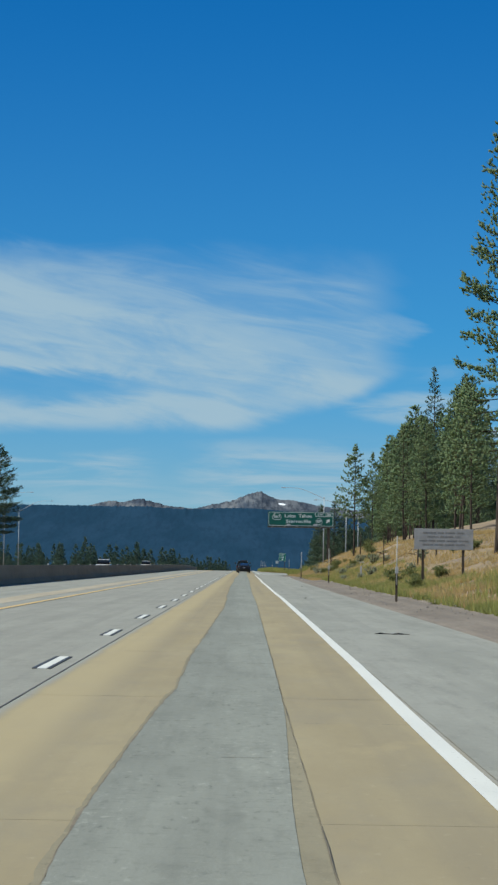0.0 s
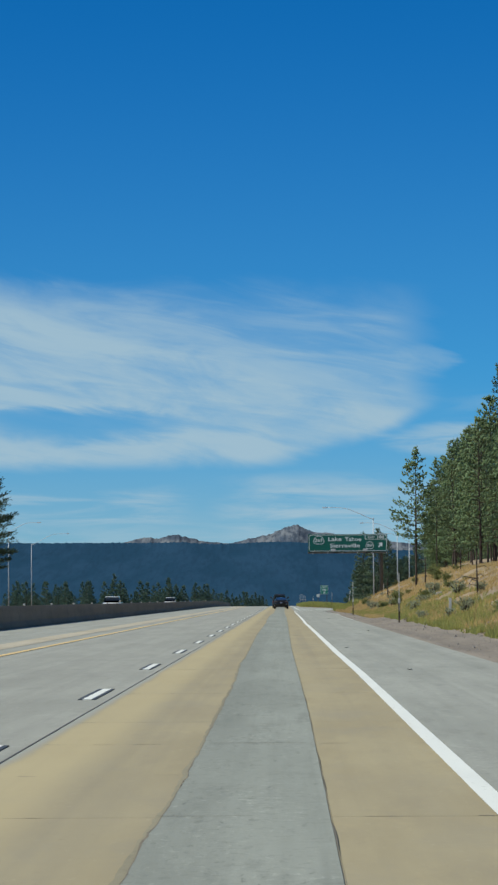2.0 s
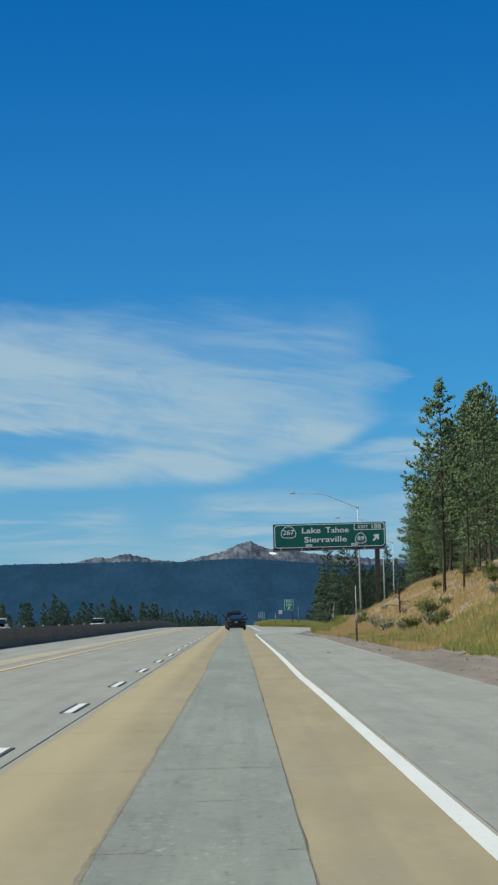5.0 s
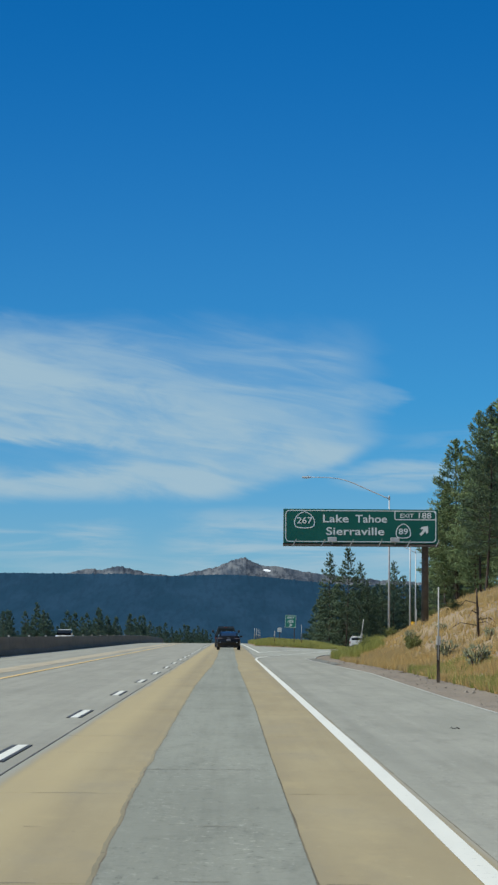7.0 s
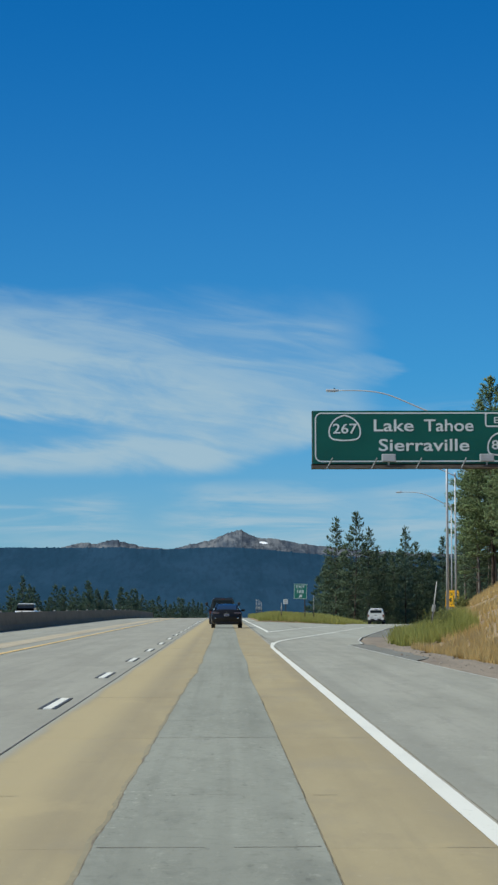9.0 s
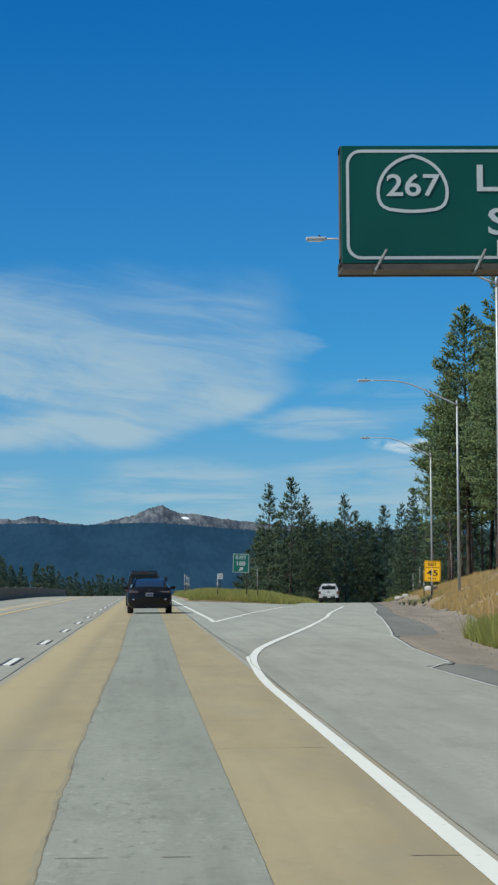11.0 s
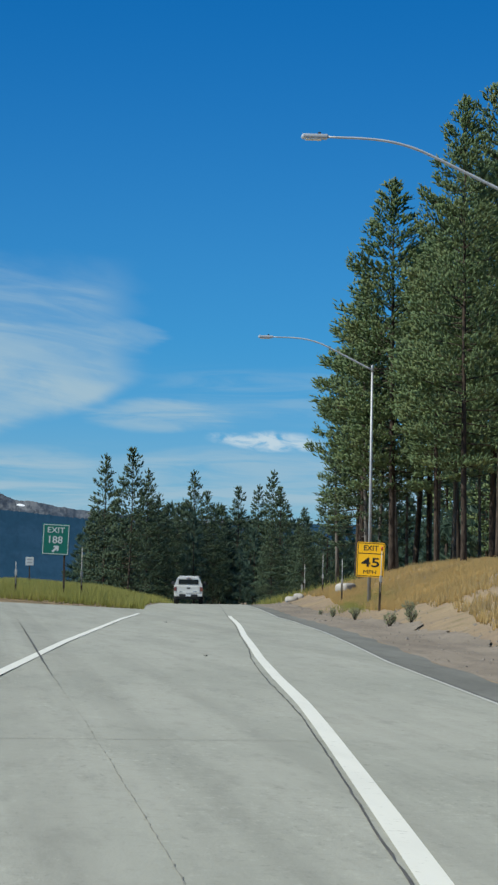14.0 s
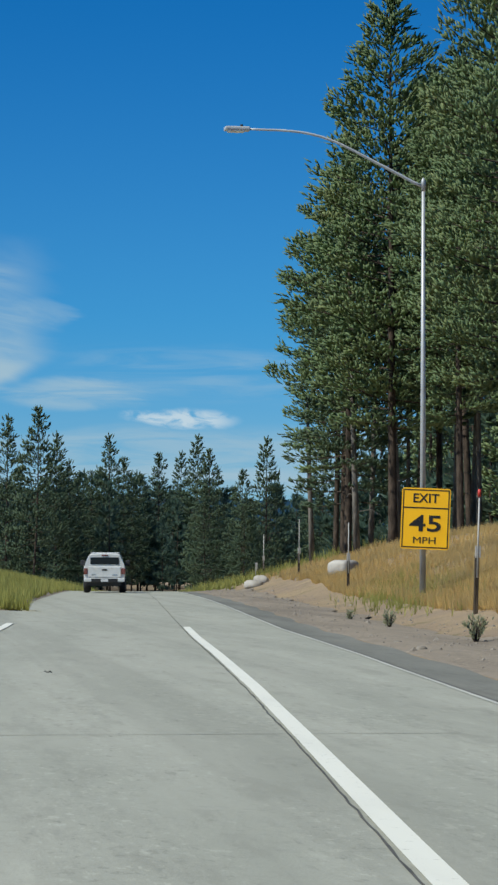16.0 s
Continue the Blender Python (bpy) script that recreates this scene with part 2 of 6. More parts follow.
def slab_mat(name):
    """Buff slabs, each with its own tone, greying at the edge next to the lane joint."""
    m, n, p = principled(name)
    v = position(n)
    s = n.t.nodes.new("ShaderNodeSeparateXYZ")
    n.link(v, s.inputs[0])
    broad = n.noise(n.stretch(v, 1.2, 0.16, 1), 1.0, 5, 0.6)
    fine = n.noise(v, 8.0, 4, 0.65)
    grit = n.noise(v, 55.0, 2, 0.6)
    drag = n.noise(n.stretch(v, 7.0, 0.06, 1), 1.0, 4, 0.6)
    mott = n.noise(n.stretch(v, 2.6, 0.5, 1), 1.0, 6, 0.72)
    own = n.t.nodes.new("ShaderNodeObjectInfo").outputs["Random"]
    track = n.noise(n.stretch(v, 1.7, 0.006, 1), 1.0, 3, 0.5)
    pock = n.noise(n.stretch(v, 14.0, 6.0, 1), 1.0, 4, 0.7)
    c = n.mix(n.smooth(broad, 0.28, 0.72), (0.300, 0.247, 0.147), (0.360, 0.301, 0.181))
    c = n.mix(n.math("MULTIPLY", own, 0.22), c, (0.30, 0.255, 0.17))
    c = n.mix(n.math("MULTIPLY", n.smooth(mott, 0.50, 0.70), 0.38), c, (0.255, 0.215, 0.145))
    c = n.mix(n.math("MULTIPLY", n.smooth(drag, 0.5, 0.8), 0.30), c, (0.25, 0.215, 0.14))
    c = n.mix(n.math("MULTIPLY", n.smooth(fine, 0.55, 0.75), 0.22), c, (0.24, 0.20, 0.13))
    c = n.mix(n.math("MULTIPLY", n.smooth(grit, 0.62, 0.8), 0.3), c, (0.52, 0.45, 0.31))
    c = n.mix(n.math("MULTIPLY", n.smooth(track, 0.46, 0.64), 0.4), c, (0.245, 0.21, 0.145))
    blot = n.noise(n.stretch(v, 0.9, 0.30, 1, loc=(2, 8, 0)), 1.0, 5, 0.65)
    c = n.mix(n.math("MULTIPLY", n.smooth(blot, 0.50, 0.68), 0.45), c, (0.265, 0.232, 0.165))
    c = n.mix(n.math("MULTIPLY", n.smooth(blot, 0.42, 0.30), 0.4), c, (0.40, 0.325, 0.185))
    c = n.mix(n.math("MULTIPLY", n.smooth(pock, 0.60, 0.72), 0.3), c, (0.46, 0.39, 0.26))
    c = n.mix(n.math("MULTIPLY", n.smooth(pock, 0.38, 0.26), 0.3), c, (0.17, 0.14, 0.09))
    edge = n.math("ADD", s.outputs[0], n.math("MULTIPLY", n.math("SUBTRACT", broad, 0.5), 0.22))
    clean = n.math("ADD", s.outputs[0], n.math("MULTIPLY", n.math("SUBTRACT", fine, 0.5), 0.05))
    clean = n.math("MULTIPLY", n.smooth(clean, 1.25, 1.285), n.math("MULTIPLY", n.smooth(s.outputs[1], 303, 312), n.smooth(s.outputs[1], 334, 322)))
    rich = n.math("MULTIPLY", n.smooth(edge, -2.08, -1.92), n.smooth(edge, -1.20, -1.62))
    c = n.mix(n.math("MULTIPLY", rich, 0.6), c, (0.43, 0.352, 0.200))
    c = n.mix(n.smooth(edge, -1.96, -2.09), c, (0.296, 0.290, 0.246))
    c = n.mix(n.smooth(edge, 1.25, 1.37), c, (0.31, 0.30, 0.26))
    c = n.mix(clean, c, (0.305, 0.30, 0.262))
    n.link(c, p.inputs["Base Color"])
    p.inputs["Roughness"].default_value = 0.88
    p.inputs["Specular IOR Level"].default_value = 0.22
    bump(n, p, n.math("ADD", n.math("MULTIPLY", fine, 0.6), n.math("MULTIPLY", grit, 0.4)), 0.3, 0.01)
    return m


def paint(name, colour, worn, amount=0.35):
    m, n, p = principled(name)
    v = position(n)
    chips = n.noise(v, 14.0, 5, 0.7)
    dirt = n.noise(n.stretch(v, 3, 0.4, 1), 1.0, 3)
    c = n.mix(n.math("MULTIPLY", n.smooth(dirt, 0.4, 0.8), 0.3), colour, tuple(x * 0.72 for x in colour))
    c = n.mix(n.math("MULTIPLY", n.smooth(chips, 0.60, 0.70), amount), c, worn)
    n.link(c, p.inputs["Base Color"])
    p.inputs["Roughness"].default_value = 0.6
    bump(n, p, chips, 0.2, 0.004)
    return m


def soil_mat(name):
    """Dry slope: straw, bare pinkish soil and a little green."""
    m, n, p = principled(name)
    v = position(n)
    a = n.noise(v, 0.16, 5, 0.6)
    b = n.noise(v, 0.9, 5, 0.65)
    g = n.noise(v, 14.0, 3, 0.6)
    c = n.mix(n.smooth(a, 0.38, 0.62), (0.295, 0.225, 0.145), (0.25, 0.192, 0.142))
    c = n.mix(n.smooth(b, 0.52, 0.68), c, (0.33, 0.255, 0.158))
    c = n.mix(n.math("MULTIPLY", n.smooth(b, 0.46, 0.30), 0.6), c, (0.115, 0.115, 0.045))
    c = n.mix(n.math("MULTIPLY", n.smooth(g, 0.5, 0.75), 0.5), c, (0.13, 0.095, 0.06))
    n.link(c, p.inputs["Base Color"])
    p.inputs["Roughness"].default_value = 0.95
    p.inputs["Specular IOR Level"].default_value = 0.1
    bump(n, p, n.math("ADD", b, n.math("MULTIPLY", g, 0.5)), 0.7, 0.12)
    return m


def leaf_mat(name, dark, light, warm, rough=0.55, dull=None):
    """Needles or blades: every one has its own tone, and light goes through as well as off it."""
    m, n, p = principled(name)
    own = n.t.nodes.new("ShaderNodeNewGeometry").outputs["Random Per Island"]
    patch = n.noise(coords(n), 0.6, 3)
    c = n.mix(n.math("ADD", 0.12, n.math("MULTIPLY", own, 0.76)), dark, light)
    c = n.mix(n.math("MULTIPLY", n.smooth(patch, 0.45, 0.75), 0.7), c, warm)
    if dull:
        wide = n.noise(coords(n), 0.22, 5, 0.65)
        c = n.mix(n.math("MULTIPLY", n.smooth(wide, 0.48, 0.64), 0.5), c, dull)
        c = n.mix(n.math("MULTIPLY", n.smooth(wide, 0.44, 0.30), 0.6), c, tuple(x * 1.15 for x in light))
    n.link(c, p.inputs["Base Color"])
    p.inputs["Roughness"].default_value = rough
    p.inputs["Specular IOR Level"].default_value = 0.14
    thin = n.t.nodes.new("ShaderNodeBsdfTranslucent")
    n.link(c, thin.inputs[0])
    # Both are summed at full strength, which brightens the foliage.
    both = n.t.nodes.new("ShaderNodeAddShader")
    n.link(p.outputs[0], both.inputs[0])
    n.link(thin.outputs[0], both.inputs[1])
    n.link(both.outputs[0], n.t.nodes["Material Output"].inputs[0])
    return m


def bark_mat(name, lo, hi):
    m, n, p = principled(name)
    v = coords(n)
    a = n.noise(n.stretch(v, 6, 6, 1.2), 1.0, 5, 0.7)
    n.link(n.mix(n.smooth(a, 0.35, 0.65), lo, hi), p.inputs["Base Color"])
    p.inputs["Roughness"].default_value = 0.95
    p.inputs["Specular IOR Level"].default_value = 0.1
    bump(n, p, a, 0.8, 0.08)
    return m


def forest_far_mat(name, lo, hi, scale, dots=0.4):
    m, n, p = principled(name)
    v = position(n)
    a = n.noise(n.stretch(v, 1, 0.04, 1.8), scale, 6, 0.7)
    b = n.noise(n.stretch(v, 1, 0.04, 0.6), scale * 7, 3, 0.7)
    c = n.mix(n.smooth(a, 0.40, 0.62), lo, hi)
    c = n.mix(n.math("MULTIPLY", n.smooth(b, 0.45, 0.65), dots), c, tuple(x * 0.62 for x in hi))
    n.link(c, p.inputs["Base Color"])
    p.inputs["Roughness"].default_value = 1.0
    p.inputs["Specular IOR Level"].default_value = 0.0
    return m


M_SLAB = slab_mat("buff_concrete")
M_LANE = pavement("grey_concrete_lane", (0.268, 0.262, 0.222), (0.323, 0.315, 0.268), (0.207, 0.201, 0.170), streak=0.25)
M_PATCH = pavement("grey_patch", (0.226, 0.231, 0.194), (0.282, 0.287, 0.242), (0.155, 0.159, 0.134), streak=0.3, speck=0.45, rugged=1.0)
M_SHOULDER = pavement("shoulder_concrete", (0.266, 0.264, 0.224), (0.328, 0.323, 0.276), (0.190, 0.188, 0.160), streak=0.2)
M_RAMP = pavement("ramp_concrete", (0.290, 0.294, 0.252), (0.350, 0.350, 0.302), (0.21, 0.21, 0.18), streak=0.15, rugged=0.55)
M_ASPHALT = pavement("dark_asphalt", (0.145, 0.145, 0.128), (0.20, 0.198, 0.175), (0.09, 0.088, 0.078))
M_GRAVEL = pavement("gravel_dirt", (0.190, 0.158, 0.124), (0.262, 0.220, 0.172), (0.115, 0.098, 0.078), speck=0.6)
M_STONE = plain("dull_stone", (0.20, 0.175, 0.145), 0.9, vary=0.3)
M_TAR = plain("joint_tar", (0.085, 0.08, 0.07), 0.7, vary=0.3)
M_FAINT = plain("filled_joint", (0.235, 0.23, 0.195), 0.9, vary=0.25)
M_LIP = paint("worn_pale_edge", (0.50, 0.50, 0.45), (0.30, 0.30, 0.26), 0.5)
M_INFILL = pavement("patch_infill", (0.235, 0.205, 0.135), (0.29, 0.255, 0.17), (0.17, 0.15, 0.10), speck=0.4)
M_RAGGED = plain("ragged_edge", (0.175, 0.145, 0.10), 0.9, vary=0.3)
M_CRACK = plain("crack_shadow", (0.135, 0.12, 0.09), 0.9, vary=0.3)
M_WHITE = paint("road_paint_white", (0.72, 0.71, 0.635), (0.36, 0.35, 0.30), 0.7)
M_BLACK = paint("road_paint_black", (0.055, 0.055, 0.053), (0.16, 0.16, 0.15), 0.5)
M_YELLOW = paint("road_paint_yellow", (0.66, 0.46, 0.19), (0.38, 0.33, 0.24), 0.6)
M_SANDY = pavement("sandy_rumble_strip", (0.37, 0.315, 0.225), (0.46, 0.40, 0.295), (0.27, 0.24, 0.185), streak=0.5)
M_SOIL = soil_mat("dry_slope")
M_BARRIER = pavement("barrier_concrete", (0.225, 0.178, 0.122), (0.29, 0.232, 0.16), (0.14, 0.11, 0.078))
# The overhead sign's shade is put into its dark green and greyed white.
M_GREEN = plain("sign_green", (0.003, 0.086, 0.062), 0.38, vary=0.10, scale=0.8)
# A lighter green for the gore sign.
M_GREENLIGHT = plain("faded_sign_green", (0.008, 0.155, 0.112), 0.42, vary=0.10, scale=0.8)
M_SIGNWHITE = plain("sign_white", (0.62, 0.65, 0.64), 0.4, vary=0.04)
M_AMBER = plain("sign_amber", (0.98, 0.51, 0.006), 0.4, vary=0.05)
M_SIGNBLACK = plain("sign_black", (0.012, 0.012, 0.012), 0.5)
M_SIGNBACK = plain("aluminium_dull", (0.42, 0.43, 0.43), 0.45, 0.7)
M_GALV = plain("galvanised_steel", (0.44, 0.45, 0.455), 0.55, 0.45, vary=0.18, scale=2.0)
M_BRACKET = plain("dull_bracket_steel", (0.25, 0.25, 0.245), 0.6, 0.4, vary=0.2)
M_RUST = plain("weathered_steel", (0.11, 0.095, 0.08), 0.6, 0.3, vary=0.3)
M_GREYSIGN = plain("faded_grey_board", (0.30, 0.29, 0.275), 0.7, vary=0.15)
M_GREYTEXT = plain("faded_letters", (0.175, 0.165, 0.15), 0.7)
M_WOOD = bark_mat("weathered_post_wood", (0.045, 0.035, 0.026), (0.10, 0.08, 0.06))
M_LAMPGREY = plain("lamp_grey", (0.46, 0.48, 0.50), 0.5, vary=0.1)
M_POLE = plain("pole_dull_white", (0.42, 0.41, 0.385), 0.6, vary=0.2)
M_RED = plain("marker_red", (0.50, 0.03, 0.02), 0.5)
M_ROCK = pavement("granite", (0.34, 0.315, 0.28), (0.46, 0.43, 0.39), (0.22, 0.20, 0.18))
M_BARK = bark_mat("pine_bark", (0.035, 0.028, 0.023), (0.098, 0.074, 0.058))
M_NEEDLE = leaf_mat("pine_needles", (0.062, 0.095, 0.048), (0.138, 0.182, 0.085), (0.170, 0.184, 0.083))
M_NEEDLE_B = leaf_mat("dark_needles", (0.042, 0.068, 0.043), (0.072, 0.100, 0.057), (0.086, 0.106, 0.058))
# Far trees: some distance haze is mixed into this bluish green.
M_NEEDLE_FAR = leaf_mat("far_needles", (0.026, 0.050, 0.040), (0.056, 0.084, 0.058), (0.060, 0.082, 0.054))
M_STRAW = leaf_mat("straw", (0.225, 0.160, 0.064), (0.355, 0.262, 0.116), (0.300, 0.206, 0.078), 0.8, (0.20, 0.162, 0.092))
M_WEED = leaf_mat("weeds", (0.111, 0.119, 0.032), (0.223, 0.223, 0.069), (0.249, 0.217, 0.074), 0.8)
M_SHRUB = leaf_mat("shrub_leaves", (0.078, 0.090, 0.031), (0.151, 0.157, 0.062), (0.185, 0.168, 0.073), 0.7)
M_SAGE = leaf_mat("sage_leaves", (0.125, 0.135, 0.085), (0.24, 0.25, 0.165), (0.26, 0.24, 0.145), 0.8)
M_DEADBARK = bark_mat("dead_bark", (0.09, 0.08, 0.07), (0.21, 0.19, 0.165))
# Distance haze is painted into the forest's blue.
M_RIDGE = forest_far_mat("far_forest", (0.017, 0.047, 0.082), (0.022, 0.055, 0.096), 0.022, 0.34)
# Haze and bluish shadows of the peaks are painted into both rock colours.
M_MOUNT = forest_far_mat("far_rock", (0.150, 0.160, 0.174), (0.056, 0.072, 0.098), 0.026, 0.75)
M_SNOW = plain("snow", (0.85, 0.87, 0.9), 0.7, vary=0.03)
M_BLACKPAINT = plain("black_car_paint", (0.009, 0.009, 0.010), 0.30, 0.0, vary=0.05, coat=0.15, spec=0.25)
M_DARKPAINT = plain("dark_truck_paint", (0.012, 0.012, 0.013), 0.35, 0.0, vary=0.05, coat=0.6)
M_SILVER = plain("silver_car_paint", (0.60, 0.60, 0.585), 0.28, 0.0, vary=0.04, coat=0.8)
M_WHITECAR = plain("white_car_paint", (0.78, 0.78, 0.77), 0.3, 0.0, vary=0.03, coat=0.8)
M_GLASS = plain("tinted_glass", (0.010, 0.012, 0.014), 0.14, 0.0, vary=0.02, spec=0.35)
M_RUBBER = plain("rubber", (0.014, 0.014, 0.014), 0.8, vary=0.2)
M_RIM = plain("wheel_rim", (0.22, 0.22, 0.23), 0.35, 0.7)
# Dark reddish grey under a glossy coat, in place of lamp red.
M_TAILGREY = plain("smoked_tail_lamp", (0.085, 0.055, 0.06), 0.12, vary=0.1, coat=1.0, spec=0.9)
M_REARGLASS = plain("rear_glass", (0.018, 0.022, 0.028), 0.07, 0.0, vary=0.02, coat=1.0, spec=1.0)
M_LAMPRED = plain("tail_lamp_red", (0.11, 0.010, 0.010), 0.18, vary=0.1, coat=1.0)
M_LAMPORANGE = plain("tail_lamp_orange", (0.17, 0.045, 0.036), 0.2, vary=0.1, coat=1.0)
# Shade on the sedan's plate is put into this darker grey.
M_SHADEPLATE = plain("shaded_plate", (0.22, 0.225, 0.23), 0.5)
M_PLATE = plain("number_plate", (0.62, 0.63, 0.64), 0.45)
M_PLATEBAR = plain("plate_marks", (0.05, 0.06, 0.16), 0.5)
M_TRIM = plain("black_plastic", (0.02, 0.02, 0.021), 0.55)
M_CHROME = plain("chrome", (0.62, 0.63, 0.64), 0.18, 1.0, vary=0.05)
M_LENS = plain("lamp_lens", (0.72, 0.74, 0.74), 0.15, vary=0.04)

# ---------------------------------------------------------------- ground shape


def lerp(v, table):
    for (a, fa), (b, fb) in zip(table, table[1:]):
        if v <= b:
            return fa + (fb - fa) * max(0.0, (v - a)) / (b - a)
    return table[-1][1]


def step(v, a, b):
    u = min(1.0, max(0.0, (v - a) / (b - a)))
    return u * u * (3 - 2 * u)


EDGE = ((-80, 4.0), (120, 4.05), (230, 4.25), (262, 4.55), (285, 4.15), (302, 3.89), (309.8, 3.85), (310.4, 4.40), (320, 4.75), (331, 5.45), (336, 5.9), (343, 6.5), (366, 8.4), (383, 9.7), (394, 10.75), (407, 11.95), (421, 13.05), (440, 14.6), (462, 16.45), (520, 21.0), (640, 31.0))
RAMP_Z = ((325, 0.0), (343, -0.016), (360, -0.042), (390, -0.123), (425, -0.25), (440, -0.36), (475, -0.44), (495, -0.56), (510, -0.70), (540, -1.25), (600, -2.7), (700, -4.2), (900, -5.5), (4000, -6))
HILL_K = ((-80, 0.30), (100, 0.22), (125, 0.19), (150, 0.30), (180, 0.46), (240, 0.50), (320, 0.47), (352, 0.62), (385, 0.38), (405, 0.34), (430, 0.42), (452, 0.33), (500, 0.33), (560, 0.15), (700, 0.0), (4000, 0.0))


def edge_x(y):
    return lerp(y, EDGE)


def ramp_left(y):
    """Left edge of the ramp's own pavement, past the gore."""
    return 1.6 if y < 356 else 2.05 + 0.0955 * (y - 356)


def road_z(y):
    s = max(0.0, y - 480)
    return -2e-5 * s * s if s < 350 else -2.45 - 0.004 * (s - 350)


def base_z(x, y):
    a, b = road_z(y), lerp(y, RAMP_Z)
    left = ramp_left(y)
    return a + (b - a) * step(x, min(2.0, left - 0.4), left)


def hill(x, y):
    s = x - edge_x(y) - 1.7 - 1.0 * step(y, 418, 438) * (1 - step(y, 474, 482))
    if s <= 0:
        return 0.0
    k = lerp(y, HILL_K)
    rise = k * (s if s < 7 else 7 + (s - 7) * 0.35 if s < 40 else 18.55)
    soft = s / (s + 0.8)
    lump = noise.noise(Vector((x * 0.35, y * 0.22, 0))) * 0.25 + noise.noise(Vector((x * 1.1, y * 0.8, 5))) * 0.08
    return rise * soft + lump * min(1.0, s / 2.0)


def land_z(x, y):
    """The ground outside the pavement."""
    z = base_z(x, y) + hill(x, y)
    if x < -26:
        z -= min(4.0, (-26 - x) * 0.05) + max(0.0, y - 500) * 0.004
    if y > 451 and 2.0 < x < ramp_left(y) - 1.6:
        mid = 0.5 * (2.0 + ramp_left(y) - 1.6)
        half = 0.5 * (ramp_left(y) - 3.6)
        u = max(0.0, 1 - abs(x - mid) / max(half, 0.3))
        z += 0.42 * step(u, 0, 0.6) * step(y, 453, 466)
    return z


def paved(x, y):
    return (-24.5 < x < edge_x(y) and y < 458) or (-24.5 < x < 2.6) or (ramp_left(y) - 1.55 < x < edge_x(y))


# ---------------------------------------------------------------- mesh helpers


def mesh_of(name, verts, faces, mats, idx=None, smooth=False):
    me = bpy.data.meshes.new(name)
    me.from_pydata(verts, [], faces)
    for m in mats if isinstance(mats, (list, tuple)) else (mats,):
        me.materials.append(m)
    if idx is not None:
        me.polygons.foreach_set("material_index", idx)
    if smooth:
        me.polygons.foreach_set("use_smooth", [True] * len(me.polygons))
    me.update()
    return me


def part(name, bm, material, parent, label="", smooth=False):
    """Links a bmesh as ONE mesh object under a thing or a part."""
    bmesh.ops.recalc_face_normals(bm, faces=bm.faces[:])
    me = bpy.data.meshes.new(name)
    bm.to_mesh(me)
    bm.free()
    me.materials.append(material)
    if smooth:
        me.polygons.foreach_set("use_smooth", [True] * len(me.polygons))
    ob = new(name, me)
    ob.parent = parent
    if label:
        tagged(ob, label)
    return ob


def thing(name, label, category, group="", at=(0, 0, 0), rz=0.0, kind=""):
    ob = new(name)
    ob.empty_display_size = 0.2
    ob.matrix_basis = pose(*at, 0, 0, rz)
    return tagged(ob, label, category, group, kind)


def add_box(bm, x0, x1, y0, y1, z0, z1, bevel=0.0, m=None):
    r = bmesh.ops.create_cube(bm, size=1)
    vs = r["verts"]
    for v in vs:
        v.co = Vector(((x0 + x1) / 2 + v.co.x * (x1 - x0), (y0 + y1) / 2 + v.co.y * (y1 - y0), (z0 + z1) / 2 + v.co.z * (z1 - z0)))
    if bevel:
        es = list({e for v in vs for e in v.link_edges})
        out = bmesh.ops.bevel(bm, geom=es, offset=bevel, segments=2, affect="EDGES", profile=0.6)
        vs = list({v for f in out["faces"] for v in f.verts} | {v for v in vs if v.is_valid})
    if m is not None:
        bmesh.ops.transform(bm, matrix=m, verts=vs)
    return vs


def add_tube(bm, path, radii, sides=10, cap=True):
    """A round tube along a list of points."""
    rings = []
    path = [Vector(p) for p in path]
    for i, p in enumerate(path):
        d = (path[min(i + 1, len(path) - 1)] - path[max(i - 1, 0)]).normalized()
        u = d.orthogonal().normalized() if abs(d.z) < 0.95 else Vector((1, 0, 0))
        u = (u - d * u.dot(d)).normalized()
        v = d.cross(u)
        r = radii[i] if isinstance(radii, (list, tuple)) else radii
        rings.append([bm.verts.new(p + (u * math.cos(2 * math.pi * k / sides) + v * math.sin(2 * math.pi * k / sides)) * r) for k in range(sides)])
    for a, b in zip(rings, rings[1:]):
        for k in range(sides):
            bm.faces.new((a[k], a[(k + 1) % sides], b[(k + 1) % sides], b[k]))
    if cap:
        bm.faces.new(rings[0][::-1])
        bm.faces.new(rings[-1])


def boxed(name, dims, material, parent, bevel=0.0, label=""):
    bm = bmesh.new()
    add_box(bm, *dims, bevel)
    return part(name, bm, material, parent, label)


def tubed(name, path, radii, material, parent, sides=10, label=""):
    bm = bmesh.new()
    add_tube(bm, path, radii, sides)
    return part(name, bm, material, parent, label, smooth=True)


